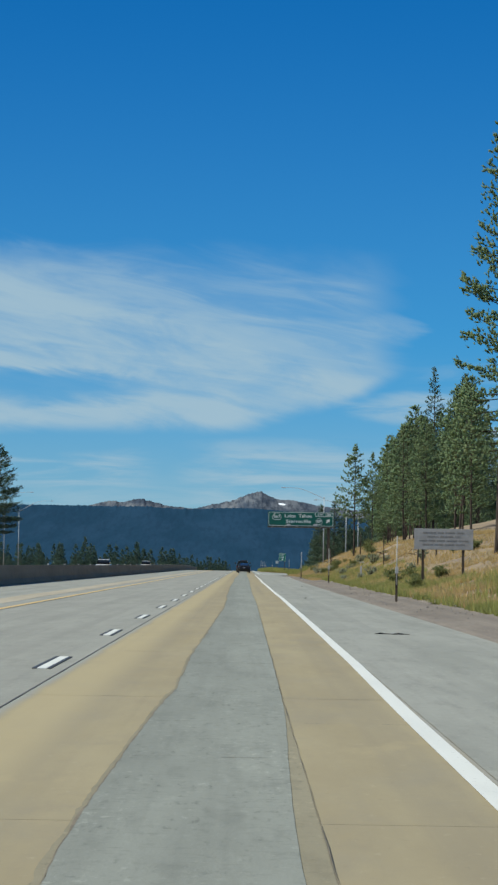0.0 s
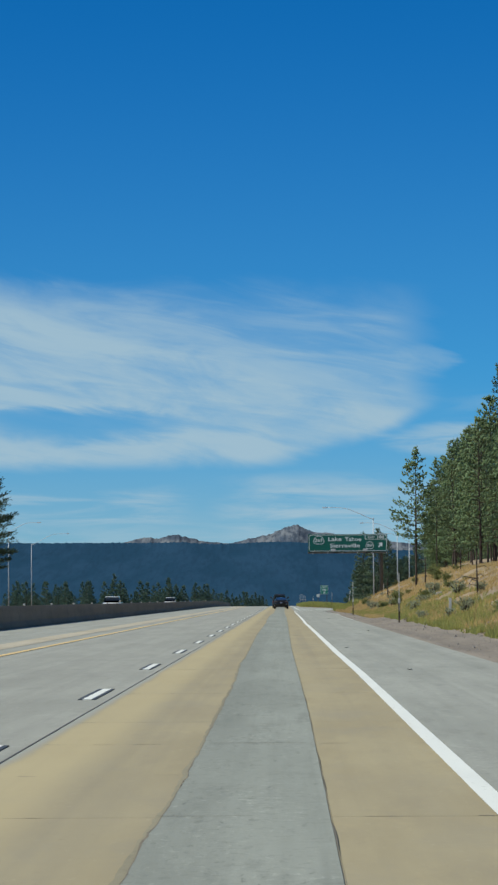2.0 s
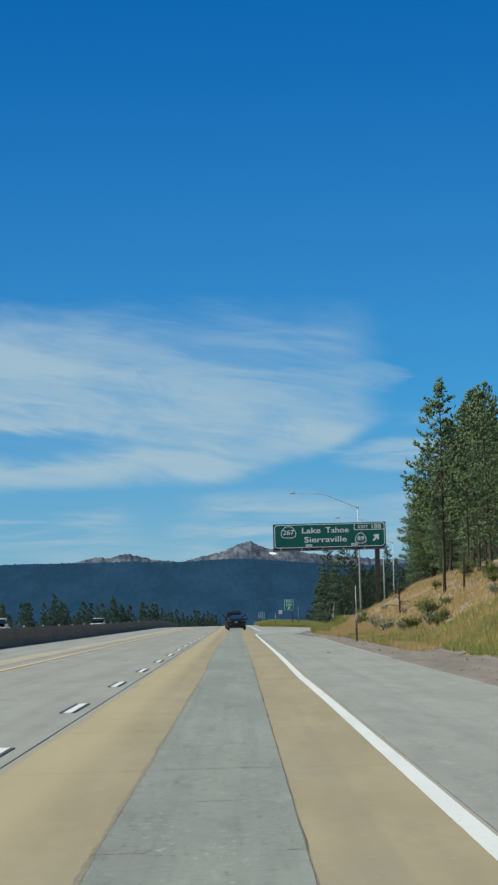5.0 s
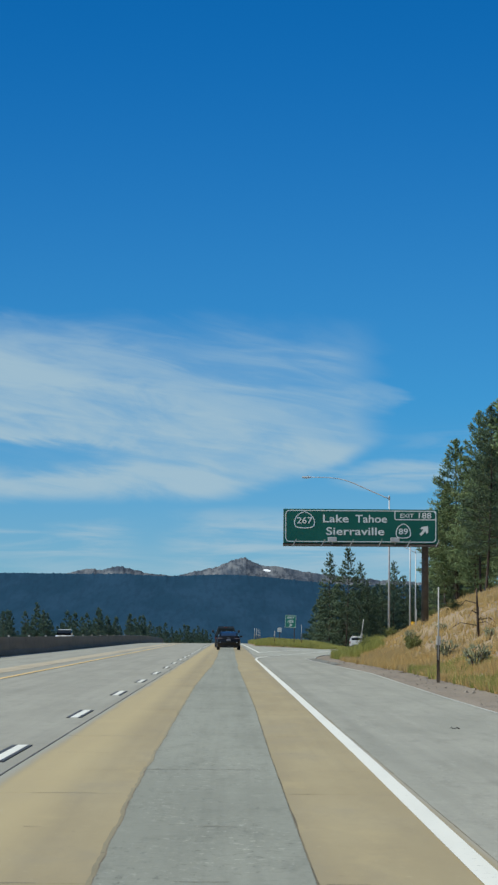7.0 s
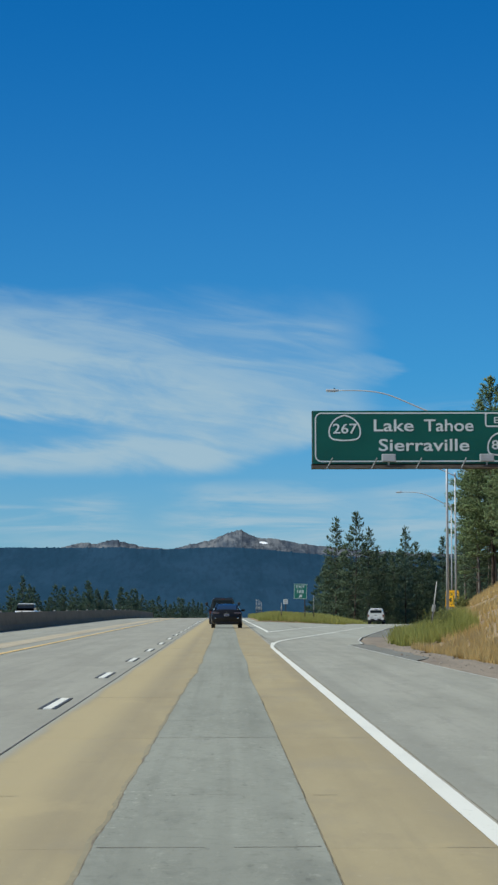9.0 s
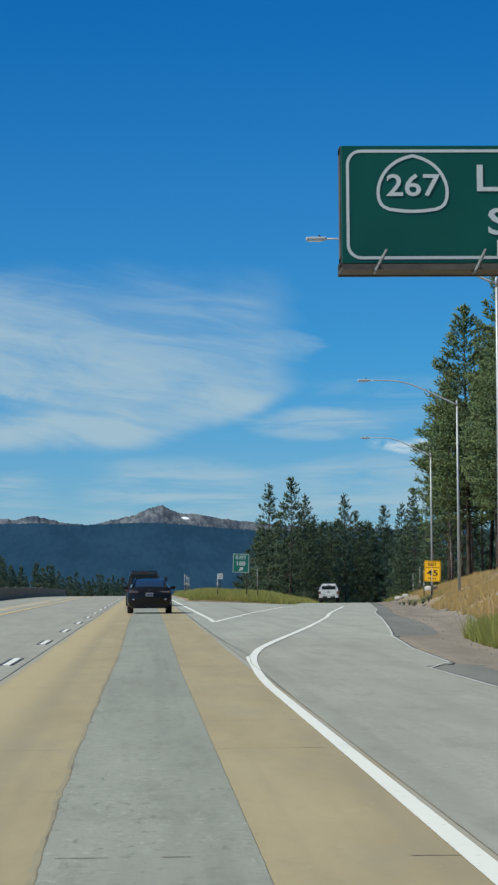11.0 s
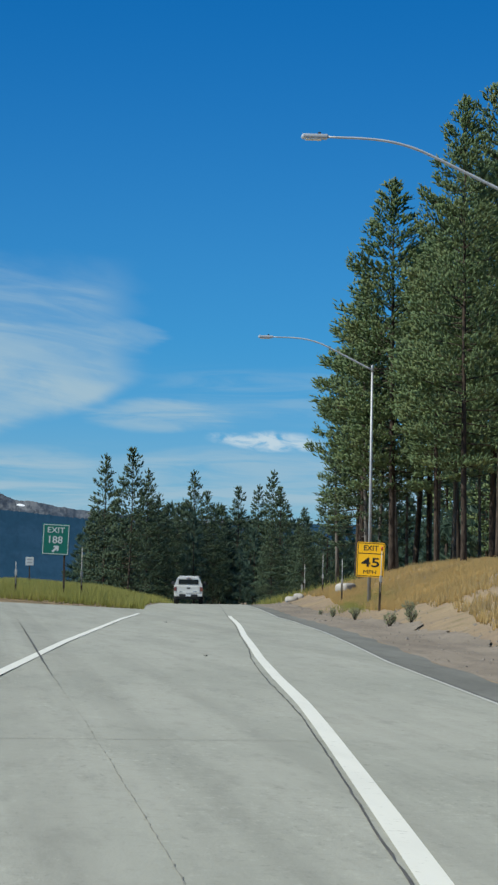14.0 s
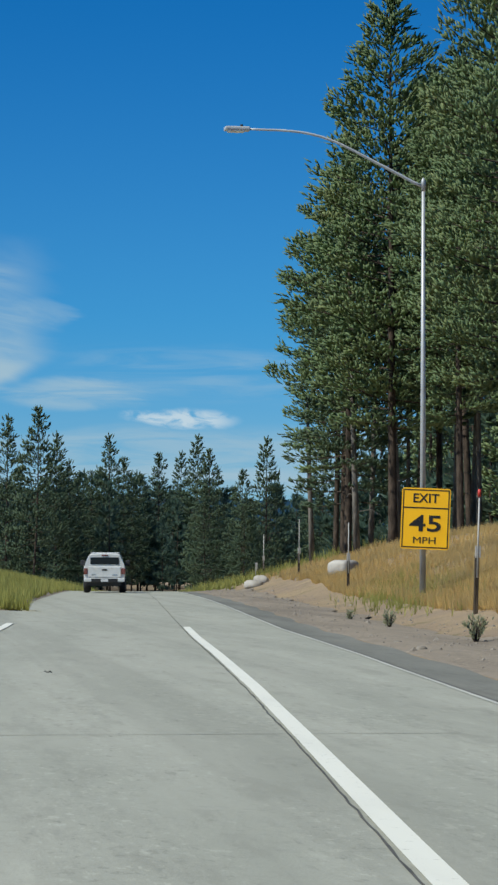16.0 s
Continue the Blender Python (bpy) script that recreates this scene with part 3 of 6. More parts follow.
def letters(name, text, size, material, parent, x, z, y, width=None, label="", bold=0.012):
    """Text that stands upright and faces the driver (-y), its left end on x, its baseline on z."""
    cu = bpy.data.curves.new(name, "FONT")
    cu.body, cu.size, cu.offset, cu.extrude, cu.resolution_u = text, size, bold * size, 0.003, 3
    tmp = bpy.data.objects.new(name, cu)
    scene.collection.objects.link(tmp)
    bpy.context.view_layer.update()
    me = bpy.data.meshes.new_from_object(tmp.evaluated_get(bpy.context.evaluated_depsgraph_get()))
    bpy.data.objects.remove(tmp)
    xs = [v.co.x for v in me.vertices]
    k = width / (max(xs) - min(xs)) if width else 1.0
    x0 = min(xs)
    for v in me.vertices:
        v.co = Vector((x + (v.co.x - x0) * k, y - v.co.z, z + v.co.y))
    me.materials.clear()
    me.materials.append(material)
    ob = new(name, me)
    ob.parent = parent
    if label:
        tagged(ob, label)
    return ob


def ribbon(name, xl, xr, y0, y1, dy, dz, material, nx=2, thick=0.0, z_of=None, wob=0.0):
    """A strip of pavement or paint that follows the ground; xl and xr are numbers or functions of y."""
    fl = xl if callable(xl) else (lambda y, v=xl: v)
    fr = xr if callable(xr) else (lambda y, v=xr: v)
    z_of = z_of or base_z
    n = max(1, int(math.ceil((y1 - y0) / dy)))
    vs, fs = [], []
    for i in range(n + 1):
        y = y0 + (y1 - y0) * i / n
        a, b = fl(y), fr(y)
        for j in range(nx + 1):
            x = a + (b - a) * j / nx
            vs.append((x, y, z_of(x, y) + dz))
    for i in range(n):
        for j in range(nx):
            p = i * (nx + 1) + j
            fs.append((p, p + 1, p + nx + 2, p + nx + 1))
    if thick:
        off = len(vs)
        vs += [(x, y, z - thick) for x, y, z in vs]
        rim = [j for j in range(nx + 1)] + [i * (nx + 1) + nx for i in range(1, n + 1)] + [n * (nx + 1) + j for j in range(nx - 1, -1, -1)] + [i * (nx + 1) for i in range(n - 1, 0, -1)]
        for a, b in zip(rim, rim[1:] + rim[:1]):
            fs.append((b, a, a + off, b + off))
    return mesh_of(name, vs, fs, material)

# ---------------------------------------------------------------- ground and distance


def span(*pieces):
    out = []
    for a, b, d in pieces:
        out += list(np.arange(a, b, d))
    return out + [pieces[-1][1]]


def build_ground():
    xs = span((-2600, -400, 220), (-400, -60, 34), (-60, -12, 6), (-12, 0, 3), (0, 32, 0.8), (32, 80, 4), (80, 400, 40), (400, 2600, 220))
    ys = span((-90, 40, 13), (40, 560, 1.6), (560, 800, 12), (800, 4300, 250))
    vs, fs = [], []
    for y in ys:
        for x in xs:
            z = land_z(x, y) - (0.10 if paved(x, y) else 0.012)
            vs.append((x, y, z))
    n = len(xs)
    for i in range(len(ys) - 1):
        for j in range(n - 1):
            p = i * n + j
            fs.append((p, p + 1, p + n + 1, p + n))
    ob = new("ground", mesh_of("ground", vs, fs, M_SOIL, smooth=True))
    tagged(ob, "dry straw and bare soil slope beside the highway", "ground", kind="structure")


def ridge_top(a):
    v = 1.262 + 0.02 * noise.noise(Vector((a * 0.8, 2, 0))) - 0.20 * step(a, 0.0, 2.7) - 0.04 * step(-a, 0.2, 1.2) * step(-a, 2.4, 1.4)
    return v


def tree_fringe(a):
    return 0.012 * noise.noise(Vector((a * 14, 9, 0))) + 0.045 * max(0.0, noise.noise(Vector((a * 55, 4, 0))))


SKYLINE = ((-9, 1.10), (-3.9, 1.20), (-3.35, 1.30), (-3.05, 1.38), (-2.7, 1.365), (-2.36, 1.445), (-2.05, 1.375), (-1.7, 1.285), (-1.1, 1.235), (-0.9, 1.30), (-0.62, 1.36), (-0.30, 1.425), (-0.06, 1.52), (0.14, 1.60), (0.25, 1.635), (0.36, 1.64), (0.50, 1.56), (0.72, 1.475), (1.1, 1.452), (1.6, 1.355), (2.0, 1.30), (3.2, 1.18), (4.3, 1.13), (6, 1.1), (9, 1.05))


def rock_top(a):
    return lerp(a, SKYLINE) + 0.022 * noise.noise(Vector((a * 6, 1, 0))) + 0.026 * noise.noise(Vector((a * 13, 3, 0))) + 0.015 * noise.noise(Vector((a * 31, 8, 0)))


def far_hill(name, top, dist, depth, a0, a1, da, material, label, crease, fringe=None):
    vs, fs = [], []
    rows = 14
    aa = np.arange(a0, a1 + da, da)
    for a in aa:
        t = top(a)
        for j in range(rows + 1):
            u = j / rows
            d = dist - depth * (1 - u) ** 1.2 + crease * noise.noise(Vector((a * 1.9, u * 3, 1))) * (1 - u) * 4
            h = 1.2 - 14 + (d * math.tan(radians(t)) + 14) * (u ** 0.9 if u < 1 else 1)
            if fringe and j == rows:
                h += d * math.tan(radians(fringe(a)))
            vs.append((d * math.sin(radians(a)), d * math.cos(radians(a)), h))
    n = rows + 1
    for i in range(len(aa) - 1):
        for j in range(rows):
            p = i * n + j
            fs.append((p, p + n, p + n + 1, p + 1))
    ob = new(name, mesh_of(name, vs, fs, material, smooth=True))
    return tagged(ob, label, "mountain", kind="structure")


def build_distance():
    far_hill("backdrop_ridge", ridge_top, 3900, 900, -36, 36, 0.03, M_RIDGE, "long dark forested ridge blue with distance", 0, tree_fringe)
    far_hill("backdrop_mountain", rock_top, 4650, 500, -9, 9, 0.03, M_MOUNT, "bare blue-grey hazy rocky peaks behind the ridge", 25)
    # The snow sheet hangs before the peak, placed to fit the camera's view.
    vs, fs = [], []
    for i in range(13):
        a = 0.745 + 0.014 * i
        half = 0.024 * math.sin(math.pi * (i + 0.5) / 13) ** 0.6
        for j in range(3):
            d = 4330 + 8 * j
            t = 1.365 - 0.10 * (a - 0.83) + (j - 1) * half
            vs.append((d * math.sin(radians(a)), d * math.cos(radians(a)), 1.2 + d * math.tan(radians(t))))
    for i in range(12):
        for j in range(2):
            p = i * 3 + j
            fs.append((p, p + 3, p + 4, p + 1))
    tagged(new("backdrop_snow", mesh_of("backdrop_snow", vs, fs, M_SNOW)), "small white snow patch high on the rocky peak", "snow", kind="structure")


# ---------------------------------------------------------------- road
LANE_LINE, EDGE_LINE, YELLOW_LINE = -2.38, 1.25, -6.25


def structure(name, mesh, label, category):
    return tagged(new(name, mesh), label, category, kind="structure")


def wobble(x, amp, freq, seed):
    return lambda y: x + amp * noise.noise(Vector((y * freq, seed, 0))) + amp * 0.4 * noise.noise(Vector((y * freq * 4.3, seed, 7)))


def line_x(y):
    """The right edge line: along the lane, then out along the ramp; bent to fit the camera's view."""
    return (line_raw(y - 0.9) + line_raw(y - 0.3) + line_raw(y + 0.3) + line_raw(y + 0.9)) / 4


def line_raw(y):
    return lerp(y, ((-90, 1.23), (20, 1.235), (32, 1.275), (60, 1.29), (95, 1.30), (110, 1.26), (165, 1.225), (180, 1.19), (190, 1.21), (203, 1.24), (230, 1.25), (303, 1.24), (306.5, 1.285), (308.6, 1.335), (310.2, 1.375), (312.2, 1.435), (315, 1.55), (317, 1.67), (319, 1.80), (320.5, 1.91), (322, 2.05), (325, 2.34), (328, 2.65), (332, 3.06), (339.4, 3.83), (345, 4.40), (351.6, 5.02), (356, 5.43), (365, 6.25), (369, 6.60), (376, 7.14), (384, 7.80), (391.5, 8.47), (401, 9.30), (408, 9.95), (416, 10.68), (433, 12.12), (441, 12.85), (500, 17.95)))


def joint_rows():
    """Where the sawn joints cross the near lane, placed to fit the camera's view; slabs of 3.5 to 4.6 m."""
    fitted = (0.9, 12.1, 16.1, 23.4, 27.6, 66.4, 69.8, 89.4, 93.1, 105.0, 194.3, 197.8, 204.6, 209.0, 272.0, 276.6, 283.8, 287.6, 307.0, 310.4, 322.5, 334.1, 452.0)
    rows = []
    for a, b in zip(fitted, fitted[1:]):
        n = max(1, round((b - a) / 3.78))
        rows += [a + (b - a) * k / n for k in range(n)]
    return rows + [fitted[-1]]


PATCH_LEFT = ((0, -0.86), (10, -0.862), (12.7, -0.88), (16, -0.86), (21, -0.82), (24.9, -0.752), (29, -0.766), (34, -0.79), (44, -0.74), (63.9, -0.677), (69.5, -0.64), (89, -0.673), (95, -0.715), (101, -0.77), (104, -0.75), (112, -0.755), (121, -0.785), (142, -0.84), (185, -0.80), (190.5, -0.80), (198, -0.86), (214, -0.885), (238, -0.90), (262, -0.82), (270.8, -0.775), (273.7, -0.72), (280, -0.75), (283, -0.70), (290.8, -0.735), (305, -0.72), (317, -0.69), (327, -0.71), (352, -0.77), (640, -0.80))
PATCH_RIGHT = ((0, 0.27), (24, 0.254), (32, 0.265), (64, 0.288), (80, 0.305), (103, 0.273), (113, 0.255), (146, 0.275), (190, 0.315), (205, 0.305), (222, 0.33), (262, 0.27), (270.5, 0.232), (275, 0.245), (282, 0.295), (292, 0.282), (309, 0.268), (324, 0.30), (352, 0.36), (640, 0.35))


def build_road():
    road = structure("road", ribbon("road", -6.0, -2.115, -90, 640, 6, 0.0, M_LANE, 4, 0.12), "grey worn concrete fast lane of the highway", "road")
    structure("pavement_median", ribbon("pavement_median", -24.5, -6.012, -90, 640, 8, -0.002, M_SHOULDER, 4, 0.1), "grey concrete median shoulder and opposite roadway", "pavement")
    structure("pavement_shoulder", ribbon("pavement_shoulder", 1.352, edge_x, -90, 330, 0.6, 0.0, M_SHOULDER, 4, 0.1), "grey concrete right shoulder with tyre marks", "pavement")
    structure("pavement_ramp", ribbon("pavement_ramp", lambda y: 1.352 if y < 452 else ramp_left(y) - 1.4 * step(y, 452, 460) - 0.1, edge_x, 330, 640, 2.5, 0.0, M_RAMP, 10, 0.1), "pale grey concrete exit ramp", "pavement")
    structure("pavement_gore", ribbon("pavement_gore", 1.365, lambda y: 2.7 + 0.3 * math.sin(y * 0.11), 452, 640, 5, 0.002, M_RAMP, 2, 0.08), "grey concrete inner shoulder past the gore", "pavement")
    lower = structure("road_base", ribbon("road_base", -2.11, 1.36, -90, 640, 8, -0.035, M_INFILL, 2), "dark joint filler between concrete slabs", "road")
    # the near lane: buff slabs with sawn joints
    lane = structure("road_lane", ribbon("road_lane", -2.102, 1.348, 452, 640, 6, 0.0, M_SLAB, 3), "buff worn concrete driving lane with sawn joints", "road")
    joints = joint_rows()
    meshes = {}
    for i, (ya, yb) in enumerate(zip(joints, joints[1:])):
        length = round(yb - ya, 2)
        if length not in meshes:
            bm = bmesh.new()
            add_box(bm, -2.102, 1.348, 0.001, length - 0.001, -0.05, 0.0)
            bmesh.ops.subdivide_edges(bm, edges=[e for e in bm.edges if abs(e.verts[0].co.x - e.verts[1].co.x) > 1], cuts=2)
            me = bpy.data.meshes.new("slab")
            bm.to_mesh(me)
            bm.free()
            me.materials.append(M_SLAB)
            meshes[length] = me
        ob = new("slab", meshes[length])
        ob.parent = lane
        ob.matrix_basis = pose(0, ya, 0.0004 * math.sin(i * 2.3), 0, 0, 0)
    # the grey patch down the middle of the lane, with ragged edges
    lf = lambda y: lerp(y, PATCH_LEFT) + 0.016 * noise.noise(Vector((y * 0.5, 2, 0))) + 0.012 * noise.noise(Vector((y * 1.6, 4, 0))) + 0.008 * noise.noise(Vector((y * 4.5, 3, 0)))
    crack = lambda y: lerp(y, PATCH_RIGHT) + 0.004 * noise.noise(Vector((y * 0.9, 16, 0))) + 0.003 * noise.noise(Vector((y * 5.0, 17, 0)))
    rt = lambda y: crack(y) - 0.006 - 0.12 * step(y, 24, 10)
    structure("road_patch", ribbon("road_patch", lf, rt, 0, 452, 0.3, 0.006, M_PATCH, 3, 0.004), "grey repair strip along the middle of the lane", "road")
    structure("trim_patch_left", ribbon("trim_patch_left", lambda y: lf(y) - 0.034 - 0.03 * noise.noise(Vector((y * 0.45, 1, 4))) - 0.02 * noise.noise(Vector((y * 3.3, 1, 6))), lambda y: lf(y) - 0.001, 0, 452, 0.2, 0.0035, M_INFILL, 1), "brown worn edge of the repair strip", "crack")
    structure("trim_patch_crack", ribbon("trim_patch_crack", lambda y: lf(y) - 0.005 - 0.018 * max(0.0, noise.noise(Vector((y * 0.7, 31, 0)))), lambda y: lf(y) + 0.001, 0, 452, 0.2, 0.0065, M_RAGGED, 1), "dark broken edge of the repair strip", "crack")
    structure("trim_patch_infill", ribbon("trim_patch_infill", lambda y: rt(y) - 0.002, lambda y: crack(y) - 0.003, 0, 27, 0.35, 0.003, M_INFILL, 1), "brownish filler along the repair strip", "crack")
    structure("trim_patch_right", ribbon("trim_patch_right", lambda y: crack(y) - 0.003, lambda y: crack(y) - 0.001 + 0.009 * max(0, noise.noise(Vector((y * 0.5, 1, 5)))), 0, 262, 0.3, 0.0085, M_RAGGED, 1), "thin brown crack beside the repair strip", "crack")
    # joints carried up through the patch as short broken cracks
    vs, fs = [], []
    r = random.Random(3)
    for y in joints[1:-6]:
        strong = r.random() < 0.28
        x, e = -0.88, r.uniform(-0.01, 0.01)
        while x < 0.26:
            w_ = r.uniform(0.10, 0.34)
            e2 = e + r.uniform(-0.014, 0.014)
            if r.random() < (0.92 if strong else 0.32):
                p = len(vs)
                t = r.uniform(0.012, 0.028) * (1.3 if strong else 0.7)
                far = min(0.275, x + w_)
                vs += [(x, y + e, 0.0088), (far, y + e2, 0.0088), (far, y + e2 + t * r.uniform(0.4, 1), 0.0088), (x, y + e + t, 0.0088)]
                fs.append((p, p + 1, p + 2, p + 3))
            x, e = x + w_, e2
    r = random.Random(23)
    for y in joints[1:-6]:
        dark = r.random() < 0.3
        for x0, x1 in ((-2.0, -1.0), (0.36, 1.30)):
            x, e = x0, 0.0
            while x < x1:
                far = min(x1, x + r.uniform(0.08, 0.3))
                e2 = r.uniform(-0.01, 0.01)
                if r.random() < (0.6 if dark else 0.15):
                    p, t = len(vs), r.uniform(0.010, 0.022)
                    vs += [(x, y + e, 0.0026), (far, y + e2, 0.0026), (far, y + e2 + t * r.uniform(0.3, 1), 0.0026), (x, y + e + t, 0.0026)]
                    fs.append((p, p + 1, p + 2, p + 3))
                x, e = far, e2
    structure("trim_joint_cracks", mesh_of("trim_joint_cracks", vs, fs, M_CRACK), "short dark cracks over the slab joints", "crack")
    # tar lines along the lane's two edges
    structure("trim_joint_left", ribbon("trim_joint_left", wobble(-2.118, 0.006, 1.1, 3), wobble(-2.102, 0.006, 1.1, 8), -20, 560, 0.8, 0.004, M_TAR, 1), "dark tarred joint between the two lanes", "joint")
    structure("trim_joint_right", ribbon("trim_joint_right", wobble(1.345, 0.004, 1.3, 5), lambda y: 1.350 + 0.008 * step(y, 270, 310) + 0.010 * noise.noise(Vector((y * 1.3, 9, 0))), -20, 452, 0.5, 0.004, M_RAGGED, 1), "filled joint beside the shoulder", "joint")
    torn = lambda y: lerp(y, ((300, 1.345), (307.3, 1.375), (310.6, 1.368), (312.4, 1.40), (313.5, 1.443), (315.3, 1.50), (316.7, 1.524), (319.1, 1.49), (322.5, 1.442), (325, 1.41), (332, 1.382), (640, 1.38))) + 0.008 * noise.noise(Vector((y * 1.1, 3, 0))) + 0.006 * noise.noise(Vector((y * 4.1, 3, 0)))
    structure("trim_joint_ramp", ribbon("trim_joint_ramp", torn, lambda y: torn(y) + 0.007 + 0.020 * step(y, 318, 336) + 0.008 * noise.noise(Vector((y * 2.3, 9, 0))), 300, 430, 0.4, 0.0105, M_TAR, 1), "open dark joint between lane and ramp", "joint")
    # paint
    structure("trim_edge_line", ribbon("trim_edge_line", lambda y: line_x(y) - 0.070 + 0.014 * step(y, 270, 294) * (1 - step(y, 304, 322)) - 0.05 * step(y, 310, 315) * (1 - step(y, 315.2, 315.6)), lambda y: line_x(y) + 0.070 - 0.014 * step(y, 270, 294) * (1 - step(y, 304, 322)), -60, 441, 0.5, 0.009, M_WHITE, 1), "solid white edge line swinging out along the ramp", "road line")
    structure("trim_yellow_line", ribbon("trim_yellow_line", YELLOW_LINE - 0.09, YELLOW_LINE + 0.09, -60, 600, 6, 0.009, M_YELLOW, 1), "solid faded yellow line by the median", "road line")
    structure("trim_rumble_strip", ribbon("trim_rumble_strip", wobble(-7.95, 0.12, 0.06, 2), wobble(-7.05, 0.10, 0.07, 4), -60, 600, 3, 0.004, M_SANDY, 1), "sandy coloured strip along the median shoulder", "road line")
    structure("trim_gore_line_left", ribbon("trim_gore_line_left", lambda y: 1.97 - 0.0022 * (y - 356) - 0.075, lambda y: 1.97 - 0.0022 * (y - 356) + 0.075, 355.6, 560, 4, 0.010, M_WHITE, 1), "white gore line along the through lane", "road line")
    gore_right = lambda y: lerp(y, ((355.6, 1.99), (393, 5.05), (443.2, 9.50)))
    structure("trim_gore_line_right", ribbon("trim_gore_line_right", lambda y: gore_right(y) - 0.075, lambda y: gore_right(y) + 0.075, 355.6, 443.2, 1.5, 0.013, M_WHITE, 1), "white gore line along the exit ramp", "road line")
    r = random.Random(5)
    ramp_joint = lambda y: line_x(y) - 0.06 - 0.055 * step(y, 345, 355) - 0.05 * step(y, 362, 378) + 0.06 * step(y, 380, 391) + 0.02 * noise.noise(Vector((y * 0.4, 3, 0))) + 0.012 * noise.noise(Vector((y * 3.1, 3, 0)))
    structure("trim_ramp_joint", ribbon("trim_ramp_joint", ramp_joint, lambda y: ramp_joint(y) + 0.014 + 0.016 * noise.noise(Vector((y * 2.9, 6, 0))), 346, 500, 0.35, 0.006, M_TAR, 1), "dark tarred joint beside the ramp edge line", "joint")
    gore_joint = lambda y: lerp(y, ((330, 3.98), (343, 4.02), (352, 4.21), (357, 4.25), (366, 4.30), (378, 4.30), (410, 4.39))) + 0.010 * noise.noise(Vector((y * 0.5, 21, 0))) + 0.006 * noise.noise(Vector((y * 3.0, 22, 0)))
    structure("trim_ramp_crack", ribbon("trim_ramp_crack", gore_joint, lambda y: gore_joint(y) + 0.004 + 0.03 * step(y, 374, 384) * (1 - step(y, 396, 413)), 372, 413, 0.6, 0.0145, M_TAR, 1), "dark open joint across the gore line", "crack")
    structure("trim_ramp_seam", ribbon("trim_ramp_seam", gore_joint, lambda y: gore_joint(y) + 0.001 + 0.018 * max(0.0, noise.noise(Vector((y * 4.0, 23, 0)))) + 0.004 * (1 - step(y, 358, 364)), 338, 372, 0.12, 0.005, M_FAINT, 1), "thin broken joint down the ramp concrete", "crack")
    for yy, x0, x1 in ((409.0, 7.4, 11.2), (363.0, 3.2, 6.2)):
        structure("trim_ramp_cross_joint", ribbon("trim_ramp_cross_joint", x0, x1, yy, yy + 0.02, 0.05, 0.005, M_FAINT, 6), "thin dark cross joint in the ramp slabs", "joint")
    # dark asphalt beyond the concrete edge of the ramp and the gravel verge
    tar_width = lambda y: 0.75 * step(y, 283, 290) * (1 - step(y, 310.0, 310.6)) + step(y, 330.5, 332.5) * (0.72 + 0.5 * (1 - step(y, 350, 375)))
    structure("pavement_asphalt", ribbon("pavement_asphalt", lambda y: edge_x(y) - 0.02, lambda y: edge_x(y) + tar_width(y) + 0.05 * math.sin(y * 0.9), 282, 640, 0.4, -0.006, M_ASPHALT, 2, 0.05), "dark asphalt strip along the ramp edge", "pavement")
    verge = lambda y: edge_x(y) - 0.05 + 0.9 * tar_width(y)
    structure("ground_gravel", ribbon("ground_gravel", verge, lambda y: edge_x(y) + 2.1 - 0.85 * step(y, 205, 235) * (1 - step(y, 292, 302)) + 0.35 * step(y, 298, 303) + 0.5 * noise.noise(Vector((y * 0.25, 8, 0))) + 0.2 * noise.noise(Vector((y * 1.1, 2, 0))), -80, 560, 0.5, 0.0, M_GRAVEL, 8, 0.0, lambda x, y: land_z(x, y) - 0.035 + 0.041 * step(x - verge(y), 0.0, 0.3) + 0.04 * step(x - edge_x(y), 0.7, 1.6)), "loose brown gravel verge", "gravel")
    structure("trim_ramp_lip", ribbon("trim_ramp_lip", lambda y: edge_x(y) - 0.06 + 0.012 * noise.noise(Vector((y * 0.9, 4, 0))), lambda y: edge_x(y) - 0.012, 200, 520, 1.3, 0.006, M_LIP, 1), "thin pale worn line at the edge of the concrete", "road line")
    island = lambda y: ramp_left(y) - 1.4 * step(y, 452, 460) - 0.05 + 0.12 * noise.noise(Vector((y * 0.5, 6, 0)))
    structure("ground_island_gravel", ribbon("ground_island_gravel", lambda y: max(3.0, island(y) - 0.7), island, 459, 600, 1.0, 0.0, M_GRAVEL, 8, 0.0, lambda x, y: max(land_z(x, y) + 0.05, base_z(x, y) + 0.02) - 0.09 * step(x - island(y), -0.5, 0.0)), "loose brown gravel along the gore island", "gravel")
    structure("trim_ramp_edge_joint", ribbon("trim_ramp_edge_joint", lambda y: edge_x(y) - 0.011 + 0.006 * noise.noise(Vector((y * 1.7, 4, 0))), lambda y: edge_x(y) + 0.03 + 0.022 * noise.noise(Vector((y * 1.1, 14, 0))), 302, 520, 0.8, 0.003, M_TAR, 1), "dark open joint beside the asphalt strip", "joint")
    # lane dashes: white with black ahead and behind
    def dash():
        d = thing("lane_dash", "short white lane dash edged with black on concrete", "road line", "lane dashes", kind="")
        boxed("white_stripe", (-0.055, 0.055, -1.83, 1.83, -0.004, 0.009), M_WHITE, d)
        boxed("black_stripe", (-0.115, -0.056, -1.83, 1.83, -0.004, 0.008), M_BLACK, d, label="black contrast stripe")
        boxed("black_stripe", (0.056, 0.10, -1.83, 1.83, -0.004, 0.008), M_BLACK, d, label="black contrast stripe")
        return d
    first = dash()
